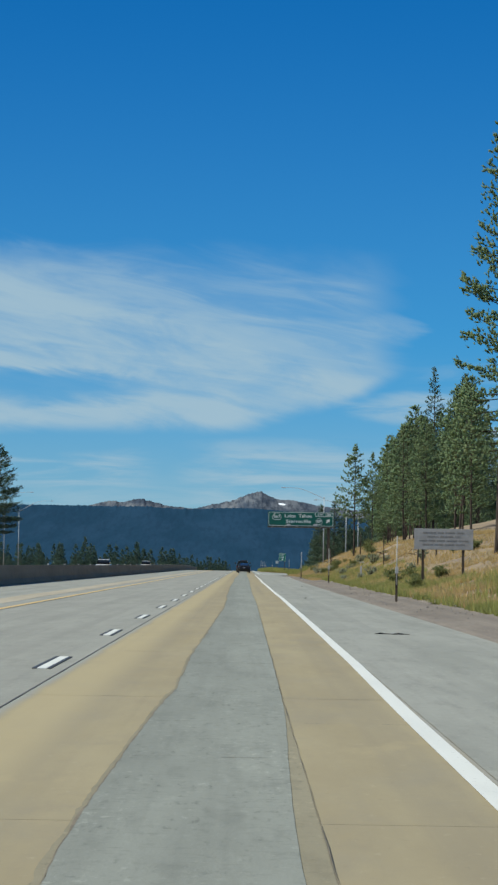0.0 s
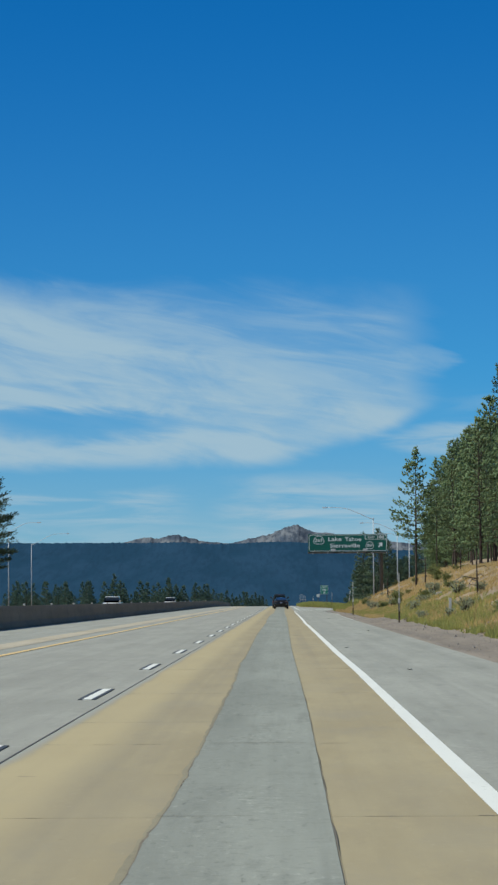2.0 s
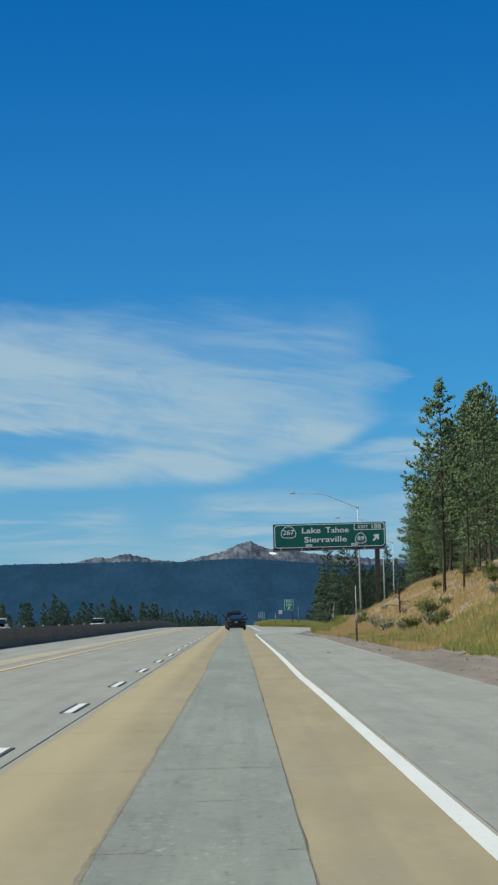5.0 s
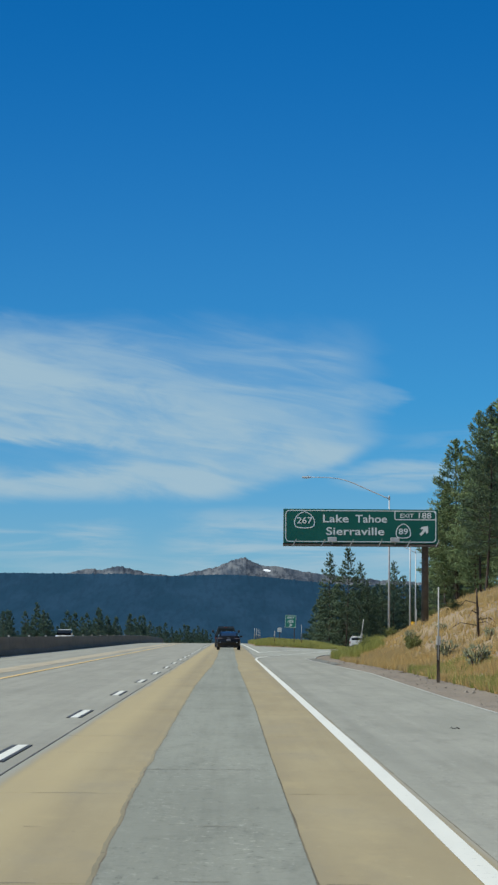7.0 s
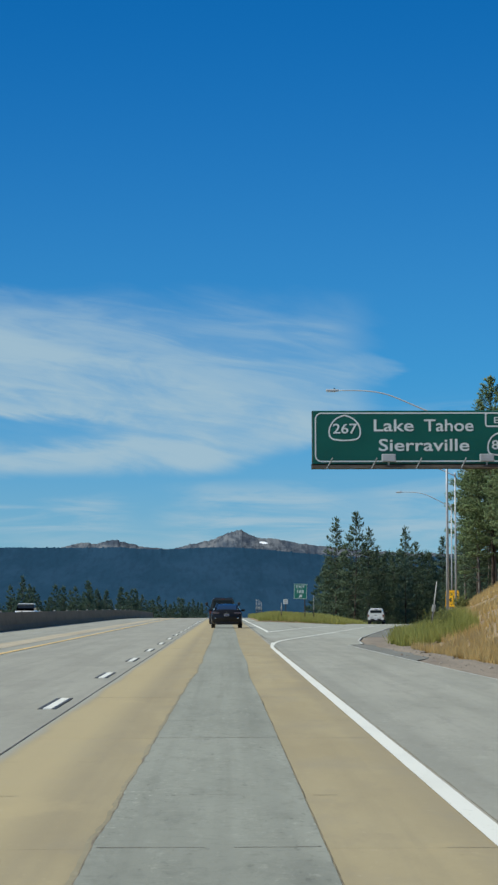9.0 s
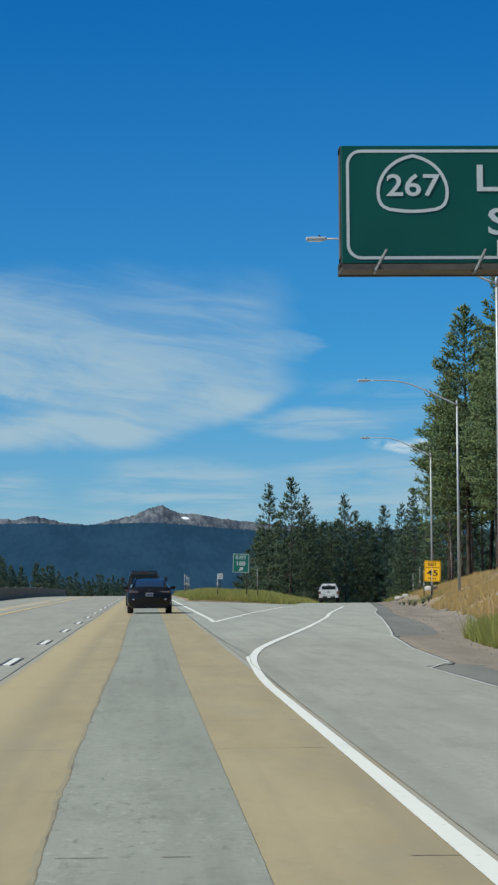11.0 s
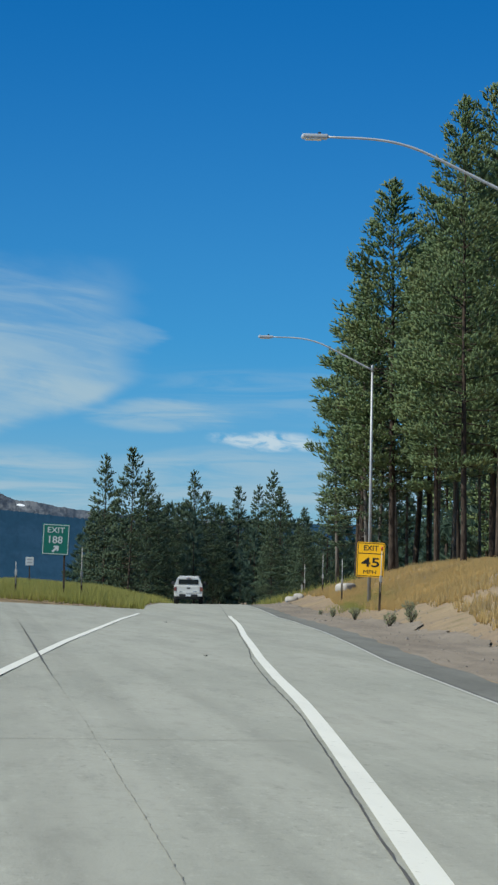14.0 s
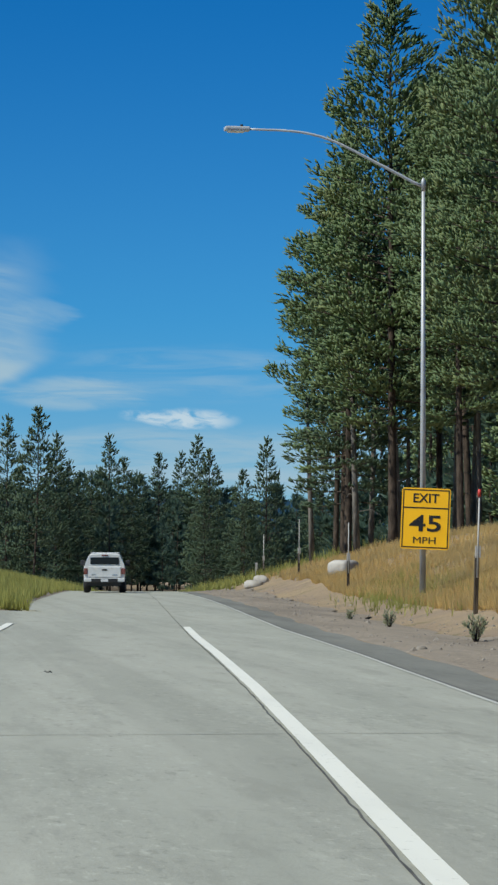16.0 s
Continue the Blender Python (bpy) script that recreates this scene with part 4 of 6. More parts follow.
    spots = ((-2, 17.3), (0, 44.5), (6, 126.2), (13, 217.3), (19, 300.0), (40, 586.0))
    for k in range(-2, 38):
        y = lerp(k, spots)
        m = pose(LANE_LINE, y, road_z(y) + 0.002)
        if k == -2:
            first.matrix_basis = m
        else:
            copy_thing(first, m)


def build_barrier():
    wall = thing("barrier_wall", "long low brown-grey concrete median barrier in shade", "barrier", kind="structure")
    prof = [(-0.30, -0.05), (-0.30, 0.08), (-0.20, 0.30), (-0.11, 0.92), (-0.08, 1.0), (0.08, 1.0), (0.11, 0.92), (0.20, 0.30), (0.30, 0.08), (0.30, -0.05)]
    L = 9.0
    vs = [(x, y, z) for y in (0.012, L - 0.012) for x, z in prof]
    n = len(prof)
    fs = [(i, i + 1, i + 1 + n, i + n) for i in range(n - 1)] + [tuple(range(n))[::-1], tuple(range(n, 2 * n))]
    me = mesh_of("panel", vs, fs, M_BARRIER)
    for k in range(74):
        ob = new("panel", me)
        ob.parent = wall
        y = -10 + L * k
        ob.matrix_basis = pose(-12.3, y, road_z(y + 4.5), 0, 0, 0)
    # reflectors and grit on its top, as small pale blocks
    b = bmesh.new()
    add_box(b, -0.05, 0.05, -0.03, 0.03, 0.0, 0.09, 0.01)
    mk = part("reflector", b, M_POLE, wall, "small pale reflector")
    mk.matrix_basis = pose(-12.3, 160, 1.0)
    for k in range(1, 30):
        y = 160 + 14.6 * k
        c = new("reflector", mk.data)
        c.parent = wall
        c.matrix_basis = pose(-12.3, y, 1.0 + road_z(y))
    return wall


# ---------------------------------------------------------------- signs and lamps


def overhead_sign():
    X, Y, Z = 2.71, 309.9, 5.95
    W, H = 7.93, 1.76
    s = thing("overhead_sign", "green overhead exit sign with white lettering on a cantilever post", "road sign", at=(X, Y, Z))
    boxed("panel", (0, W, 0, 0.06, 0, H), M_GREEN, s, 0.01)

    def outline(x0, x1, z0, z1, r, w_, y, name="border", pts=None):
        if pts is None:
            pts = []
            for cx, cz, a0 in ((x1 - r, z1 - r, 0), (x0 + r, z1 - r, 90), (x0 + r, z0 + r, 180), (x1 - r, z0 + r, 270)):
                for k in range(7):
                    a = radians(a0 + 15 * k)
                    pts.append((cx + r * math.cos(a), cz + r * math.sin(a)))
        n = len(pts)
        cx = sum(p[0] for p in pts) / n
        cz = sum(p[1] for p in pts) / n
        vs, fs = [], []
        for i, (px, pz) in enumerate(pts):
            ax, az_ = pts[i - 1]
            bx, bz = pts[(i + 1) % n]
            tx, tz = bx - ax, bz - az_
            ln = math.hypot(tx, tz) or 1
            nx_, nz_ = tz / ln, -tx / ln
            if nx_ * (px - cx) + nz_ * (pz - cz) > 0:
                nx_, nz_ = -nx_, -nz_
            vs += [(px, y, pz), (px + nx_ * w_, y, pz + nz_ * w_)]
        for i in range(n):
            j = (i + 1) % n
            fs.append((2 * i, 2 * j, 2 * j + 1, 2 * i + 1))
        ob = new(name, mesh_of(name, vs, fs, M_SIGNWHITE))
        ob.parent = s
        return ob

    def shield(cx, cz, w_, h):
        pts = []
        half = [(0.0, 0.5), (0.08, 0.475), (0.16, 0.44), (0.23, 0.395), (0.30, 0.335), (0.365, 0.255), (0.42, 0.16), (0.46, 0.055), (0.485, -0.06), (0.49, -0.16), (0.48, -0.27), (0.45, -0.36), (0.40, -0.42), (0.32, -0.462), (0.16, -0.49), (0.0, -0.5)]
        for u, v in half:
            pts.append((cx + u * w_, cz + v * h))
        for u, v in half[-2:0:-1]:
            pts.append((cx - u * w_, cz + v * h))
        return outline(0, 0, 0, 0, 0, 0.048, -0.008, "route_shield", pts)

    outline(0.07, W - 0.07, 0.06, H - 0.06, 0.22, 0.045, -0.006)
    shield(1.06, H - 0.57, 1.10, 0.88)
    letters("route_number", "267", 0.46, M_SIGNWHITE, s, 0.67, H - 0.75, -0.008, 0.80)
    letters("place_name", "Lake", 0.56, M_SIGNWHITE, s, 2.02, H - 0.68, -0.008, 1.32)
    letters("place_name", "Tahoe", 0.56, M_SIGNWHITE, s, 3.68, H - 0.68, -0.008, 1.64)
    letters("place_name", "Sierraville", 0.56, M_SIGNWHITE, s, 2.18, H - 1.33, -0.008, 3.00)
    outline(5.70, W - 0.07, H - 0.55, H - 0.06, 0.10, 0.05, -0.008, "exit_border")
    letters("exit_word", "EXIT", 0.29, M_SIGNWHITE, s, 6.0, H - 0.42, -0.010, 0.70)
    letters("exit_number", "188", 0.42, M_SIGNWHITE, s, 6.95, H - 0.45, -0.010, 0.66)
    shield(6.16, H - 1.11, 0.80, 0.78)
    letters("route_number", "89", 0.42, M_SIGNWHITE, s, 5.92, H - 1.28, -0.008, 0.48)
    bm = bmesh.new()
    a = radians(40)
    shape = [(-0.07, -0.30), (0.07, -0.30), (0.07, 0.02), (0.22, -0.08), (0.22, 0.06), (0.0, 0.30), (-0.22, 0.06), (-0.22, -0.08), (-0.07, 0.02)]
    vv = [bm.verts.new((7.24 + u * math.cos(a) + v * math.sin(a), -0.008, H - 1.08 - u * math.sin(a) + v * math.cos(a))) for u, v in shape]
    bm.faces.new(vv)
    part("arrow", bm, M_SIGNWHITE, s, "white exit arrow")
    # steel frame, walkway and lamps
    bm = bmesh.new()
    add_box(bm, -0.02, W + 0.02, 0.07, 0.36, H - 0.10, H + 0.0)
    add_box(bm, -0.02, W + 0.02, 0.07, 0.36, 0.0, 0.10)
    for k in range(9):
        x = -0.02 + (W - 0.04) * k / 8
        add_box(bm, x, x + 0.07, 0.075, 0.355, 0.02, H - 0.02)
    part("frame", bm, M_RUST, s, "dark steel frame behind the panel")
    bm = bmesh.new()
    add_box(bm, -0.04, W + 0.02, -0.50, 0.34, -0.14, -0.11)
    add_box(bm, -0.04, W + 0.02, -0.51, -0.48, -0.15, -0.07)
    add_box(bm, -0.04, W + 0.02, 0.30, 0.35, -0.16, 0.02)
    part("walkway", bm, M_RUST, s, "dark steel walkway under the panel")
    for k in range(6):
        x = 0.56 + 1.47 * k
        bm = bmesh.new()
        add_tube(bm, [(x - 0.13, -0.66, -0.20), (x + 0.09, -0.12, 0.18)], 0.024, 6)
        add_tube(bm, [(x - 0.13, -0.66, -0.20), (x - 0.10, -0.2, -0.17), (x - 0.08, 0.3, -0.10)], 0.020, 6)
        part("bracket", bm, M_BRACKET, s)
    for x in (2.48, 5.70):
        bm = bmesh.new()
        add_box(bm, x - 0.23, x + 0.23, -0.62, -0.40, 0.03, 0.29, 0.03)
        add_tube(bm, [(x, -0.5, 0.04), (x, -0.47, -0.13)], 0.03, 6)
        part("sign_lamp", bm, M_GALV, s, "grey sign lamp on the walkway")
    base = land_z(X + 7.33, Y + 0.7) - Z
    bm = bmesh.new()
    add_tube(bm, [(7.33, 0.62, base - 0.2), (7.33, 0.62, 0.2), (7.33, 0.62, H - 0.1)], [0.19, 0.175, 0.165], 14)
    part("post", bm, M_RUST, s, "dark weathered steel post", smooth=True)
    bm = bmesh.new()
    add_tube(bm, [(0.3, 0.62, H * 0.5), (7.33, 0.62, H * 0.5)], [0.12, 0.18], 10)
    for x in (1.0, 3.0, 5.0, 7.0):
        add_box(bm, x - 0.05, x + 0.05, 0.34, 0.62, H * 0.5 - 0.08, H * 0.5 + 0.08)
    part("arm", bm, M_RUST, s, "steel cantilever arm")
    boxed("base_plate", (6.98, 7.68, 0.27, 0.97, base - 0.06, base + 0.06), M_GALV, s, 0.01)


def street_lamp(x, y, top, reach, rise, sign=-1.0, label="tall galvanised street lamp with a long curved arm", rz=0.0):
    z0 = land_z(x, y)
    s = thing("street_lamp", label, "street lamp", "street lamps by the highway", at=(x, y, z0))
    h = top - z0
    tubed("pole", [(0, 0, -0.1), (0, 0, h * 0.5), (0, 0, h)], [0.080, 0.062, 0.042], M_GALV, s, 12)
    bm = bmesh.new()
    add_box(bm, -0.18, 0.18, -0.18, 0.18, -0.12, 0.03, 0.01)
    add_tube(bm, [(0, 0, 0.02), (0, 0, 0.14)], [0.13, 0.11], 10)
    part("base", bm, M_GALV, s)
    tubed("cap", [(0, 0, h - 0.22), (0, 0, h + 0.03), (0, 0, h + 0.10)], [0.055, 0.058, 0.02], M_GALV, s, 10)
    pts = []
    bend = ((0, 0), (0.2, 0.325), (0.4, 0.645), (0.5, 0.80), (0.57, 0.88), (0.65, 0.945), (0.73, 0.98), (0.82, 0.997), (1.0, 1.0))
    for k in range(21):
        u = k / 20
        soft_rise = (lerp(max(0, u - 0.03), bend) + lerp(u, bend) + lerp(min(1, u + 0.03), bend)) / 3
        pts.append((sign * reach * u, 0, h - 0.14 + (rise + 0.12) * soft_rise))
    tubed("arm", pts, [0.040 - 0.014 * k / 20 for k in range(21)], M_LAMPGREY, s, 8)
    bm = bmesh.new()
    ex, ez = pts[-1][0], pts[-1][2]
    add_box(bm, min(ex, ex + sign * 0.62), max(ex, ex + sign * 0.62), -0.15, 0.15, ez - 0.05, ez + 0.05, 0.035)
    head = part("lamp_head", bm, M_LAMPGREY, s, "flat grey lamp head")
    bm = bmesh.new()
    add_box(bm, ex + sign * 0.34 - 0.2, ex + sign * 0.34 + 0.2, -0.12, 0.12, ez - 0.08, ez - 0.045, 0.015)
    part("lens", bm, M_LENS, head, "pale glass lens")
    bm = bmesh.new()
    add_tube(bm, [(ex + sign * 0.2, 0, ez + 0.045), (ex + sign * 0.2, 0, ez + 0.11)], 0.035, 8)
    part("photocell", bm, M_TRIM, head)
    return s


def advisory_sign():
    X, Y, Z = 19.27, 451.95, 1.23
    s = thing("advisory_speed_sign", "amber exit speed sign with black lettering on a lamp post", "road sign", at=(X, Y - 0.02, Z))
    s.matrix_basis = pose(X, Y - 0.02, Z, 0, 2.2, -13)
    W, H = 1.18, 1.48
    bm = bmesh.new()
    ring = []
    for cx, cz, a0 in ((W - 0.07, H - 0.07, 0), (0.07, H - 0.07, 90), (0.07, 0.07, 180), (W - 0.07, 0.07, 270)):
        ring += [(cx + 0.07 * math.cos(radians(a0 + 22.5 * k)), cz + 0.07 * math.sin(radians(a0 + 22.5 * k))) for k in range(5)]
    front = bm.faces.new([bm.verts.new((px, 0.0, pz)) for px, pz in ring])
    back = bmesh.ops.extrude_face_region(bm, geom=[front])
    bmesh.ops.translate(bm, verts=[v for v in back["geom"] if isinstance(v, bmesh.types.BMVert)], vec=(0, 0.03, 0))
    bmesh.ops.recalc_face_normals(bm, faces=bm.faces[:])
    part("panel", bm, M_AMBER, s)
    bm = bmesh.new()
    for a in ((0.03, W - 0.03, H - 0.06, H - 0.035), (0.03, W - 0.03, 0.035, 0.06), (0.03, 0.055, 0.06, H - 0.06), (W - 0.055, W - 0.03, 0.06, H - 0.06), (0.055, W - 0.055, 0.985, 1.015)):
        add_box(bm, a[0], a[1], -0.006, 0.0, a[2], a[3])
    part("border", bm, M_SIGNBLACK, s)
    letters("exit_word", "EXIT", 0.31, M_SIGNBLACK, s, 0.28, 1.13, -0.004, 0.62, bold=0.012)
    letters("speed_number", "45", 0.55, M_SIGNBLACK, s, 0.20, 0.44, -0.004, 0.77, bold=0.014)
    letters("speed_unit", "MPH", 0.23, M_SIGNBLACK, s, 0.31, 0.14, -0.004, 0.54, bold=0.0)
    for z in (0.3, 1.1):
        boxed("bracket", (0.15, W - 0.15, 0.03, 0.07, z, z + 0.06), M_GALV, s, 0.006)


def gore_sign():
    X, Y, Z = 6.12, 460.3, 2.0
    g = land_z(X + 0.5, Y)
    s = thing("gore_exit_sign", "green exit sign with white number and arrow on posts", "road sign", at=(X, Y, Z))
    W, H = 1.22, 1.40
    boxed("panel", (0, W, 0, 0.03, 0, H), M_GREENLIGHT, s, 0.012)
    bm = bmesh.new()
    for a in ((0.03, W - 0.03, H - 0.06, H - 0.03), (0.03, W - 0.03, 0.03, 0.06), (0.03, 0.06, 0.06, H - 0.06), (W - 0.06, W - 0.03, 0.06, H - 0.06)):
        add_box(bm, a[0], a[1], -0.006, 0.0, a[2], a[3])
    part("border", bm, M_SIGNWHITE, s)
    letters("exit_word", "EXIT", 0.36, M_SIGNWHITE, s, 0.22, 1.00, -0.004, 0.78)
    letters("exit_number", "188", 0.46, M_SIGNWHITE, s, 0.30, 0.53, -0.004, 0.62)
    bm = bmesh.new()
    a = radians(45)
    shape = [(-0.05, -0.20), (0.05, -0.20), (0.05, 0.02), (0.14, -0.04), (0.14, 0.05), (0.0, 0.20), (-0.14, 0.05), (-0.14, -0.04), (-0.05, 0.02)]
    bm.faces.new([bm.verts.new((0.62 + u * math.cos(a) + v * math.sin(a), -0.005, 0.28 - u * math.sin(a) + v * math.cos(a))) for u, v in shape])
    part("arrow", bm, M_SIGNWHITE, s)
    post = boxed("post", (-0.045, 0.045, 0.0, 0.09, g - Z - 0.75, 0.75), M_WOOD, s, 0.006)
    post.matrix_basis = pose(1.02, 0.035, 0.45, 0, -2, 0)
    s.matrix_basis = pose(X, Y, Z, 0, 2, 0)


def information_board():
    X, Y = 7.83, 120.0
    z = 2.06
    s = thing("information_board", "faded grey roadside board with pale lettering on two posts", "road sign", at=(X, Y, z))
    W, H = 2.76, 0.98
    boxed("panel", (0, W, 0, 0.04, 0, H), M_GREYSIGN, s, 0.01)
    r = random.Random(2)
    for row in range(4):
        zz = H - 0.24 - 0.185 * row
        x, end = (0.42, 2.34) if row == 0 else (0.62, 2.14) if row == 1 else (0.24, 2.52) if row == 2 else (0.40, 2.36)
        while x < end:
            bm = bmesh.new()
            stop = min(end, x + r.uniform(0.25, 0.62))
            while x < stop:
                w_ = r.uniform(0.028, 0.05)
                add_box(bm, x, x + w_, -0.005, 0.0, zz + r.uniform(0, 0.012), zz + 0.085)
                x += w_ + 0.022
            x += 0.07
            part("text_word", bm, M_GREYTEXT, s, "faded unreadable lettering")
    for x in (0.42, 2.30):
        g = land_z(X + x, Y) - z
        boxed("post", (x - 0.06, x + 0.06, 0.045, 0.165, g - 0.15, H - 0.06), M_WOOD, s, 0.008)


def snow_pole(x, y, h=2.45, lean=0.0, red=False, low=1.05, tip=0.0):
    s = thing("snow_pole", "thin roadside snow pole on a wooden post" + (" with a red tip" if red else " with a pale reflector"), "marker post", "snow poles by the ramp", at=(x, y, land_z(x, y)))
    s.matrix_basis = pose(x, y, land_z(x, y), 0, lean, 0)
    boxed("post", (-0.04, 0.04, -0.05, 0.05, -0.15, low), M_WOOD, s, 0.008)
    tubed("pole", [(0, -0.07, low - 0.45), (0, -0.07, h)], [0.021, 0.016], M_POLE, s, 8)
    boxed("reflector", (-0.055, 0.055, -0.082, -0.052, low - 0.06, low + 0.18), M_POLE, s, 0.005, "pale reflector plate")
    if red:
        tubed("tip", [(0, -0.07, h - 0.01), (0, -0.07, h + 0.14)], 0.034, M_RED, s, 8, "red tip")
    return s


def paddle_marker(x, y, h=1.0):
    s = thing("paddle_marker", "short white plastic road marker", "marker post", "white paddle markers", at=(x, y, land_z(x, y)))
    boxed("blade", (-0.06, 0.06, -0.012, 0.012, 0.35, h), M_POLE, s, 0.01)
    boxed("stake", (-0.03, 0.03, -0.015, 0.015, -0.1, 0.40), M_GALV, s)
    return s


def warning_sign_back(x, y, z):
    """The bare back of a diamond sign that faces the oncoming traffic."""
    g = land_z(x, y) - z
    s = thing("warning_sign", "bare grey back of a diamond warning sign on a post", "road sign", at=(x, y, z))
    bm = bmesh.new()
    add_box(bm, -0.61, 0.61, -0.004, 0.004, -0.61, 0.61)
    bmesh.ops.bevel(bm, geom=[e for e in bm.edges if abs(e.verts[0].co.y - e.verts[1].co.y) > 0.001], offset=0.08, segments=3, affect="EDGES")
    bmesh.ops.rotate(bm, verts=bm.verts[:], matrix=Matrix.Rotation(radians(45), 3, "Y"))
    part("panel", bm, M_SIGNBACK, s)
    boxed("post", (-0.05, 0.05, -0.11, -0.006, g - 0.2, 0.5), M_WOOD, s, 0.008)
    for q in (-0.35, 0.3):
        boxed("brace", (-0.4, 0.4, -0.03, -0.005, q, q + 0.05), M_GALV, s, 0.004)


def small_white_sign(x, y):
    s = thing("small_route_sign", "small pale road sign on a thin dark post", "road sign", at=(x, y, land_z(x, y)))
    boxed("post", (-0.035, 0.035, 0.0, 0.07, -0.1, 1.75), M_WOOD, s)
    boxed("panel", (-0.24, 0.24, -0.02, 0.0, 1.30, 1.80), M_SIGNWHITE, s, 0.01)
    bm = bmesh.new()
    add_box(bm, -0.15, 0.15, -0.025, -0.02, 1.62, 1.70)
    add_box(bm, -0.15, 0.15, -0.025, -0.02, 1.44, 1.52)
    part("marks", bm, M_SIGNBACK, s, "two grey unreadable marks")

# ---------------------------------------------------------------- vehicles


def loft(stations, closed=True):
    """A skin over half sections: each station is (y, [(x, z), ...]) from the bottom centre to the top centre; mirrored in x."""
    bm = bmesh.new()
    rings = []
    for y, half in stations:
        ring = [bm.verts.new((x, y, z)) for x, z in half]
        ring += [bm.verts.new((-x, y, z)) for x, z in half[-2:0:-1]]
        rings.append(ring)
    n = len(rings[0])
    for a, b in zip(rings, rings[1:]):
        for k in range(n):
            bm.faces.new((a[k], a[(k + 1) % n], b[(k + 1) % n], b[k]))
    if closed:
        bm.faces.new(rings[0])
        bm.faces.new(rings[-1][::-1])
    return bm


def wheel(parent, x, y, r, w_):
    bm = bmesh.new()
    prof = [(-w_ / 2, r * 0.68), (-w_ / 2, r * 0.93), (-w_ * 0.36, r), (w_ * 0.36, r), (w_ / 2, r * 0.93), (w_ / 2, r * 0.68)]
    n = 24
    rings = []
    for k in range(n):
        a = 2 * math.pi * k / n
        rings.append([bm.verts.new((x + u, y + q * math.cos(a), r + q * math.sin(a))) for u, q in prof])
    for k in range(n):
        a, b = rings[k], rings[(k + 1) % n]
        for j in range(len(prof) - 1):
            bm.faces.new((a[j], a[j + 1], b[j + 1], b[j]))
    wh = part("wheel", bm, M_RUBBER, parent, "black rubber tyre", smooth=True)
    bm = bmesh.new()
    add_tube(bm, [(x - w_ * 0.36, y, r), (x + w_ * 0.36, y, r)], r * 0.69, 20)
    for k in range(5):
        a = 2 * math.pi * k / 5
        sx = math.copysign(w_ * 0.40, x)
        add_tube(bm, [(x + sx, y, r), (x + sx, y + r * 0.62 * math.cos(a), r + r * 0.62 * math.sin(a))], 0.035, 6)
    part("rim", bm, M_RIM, wh, "grey alloy rim")


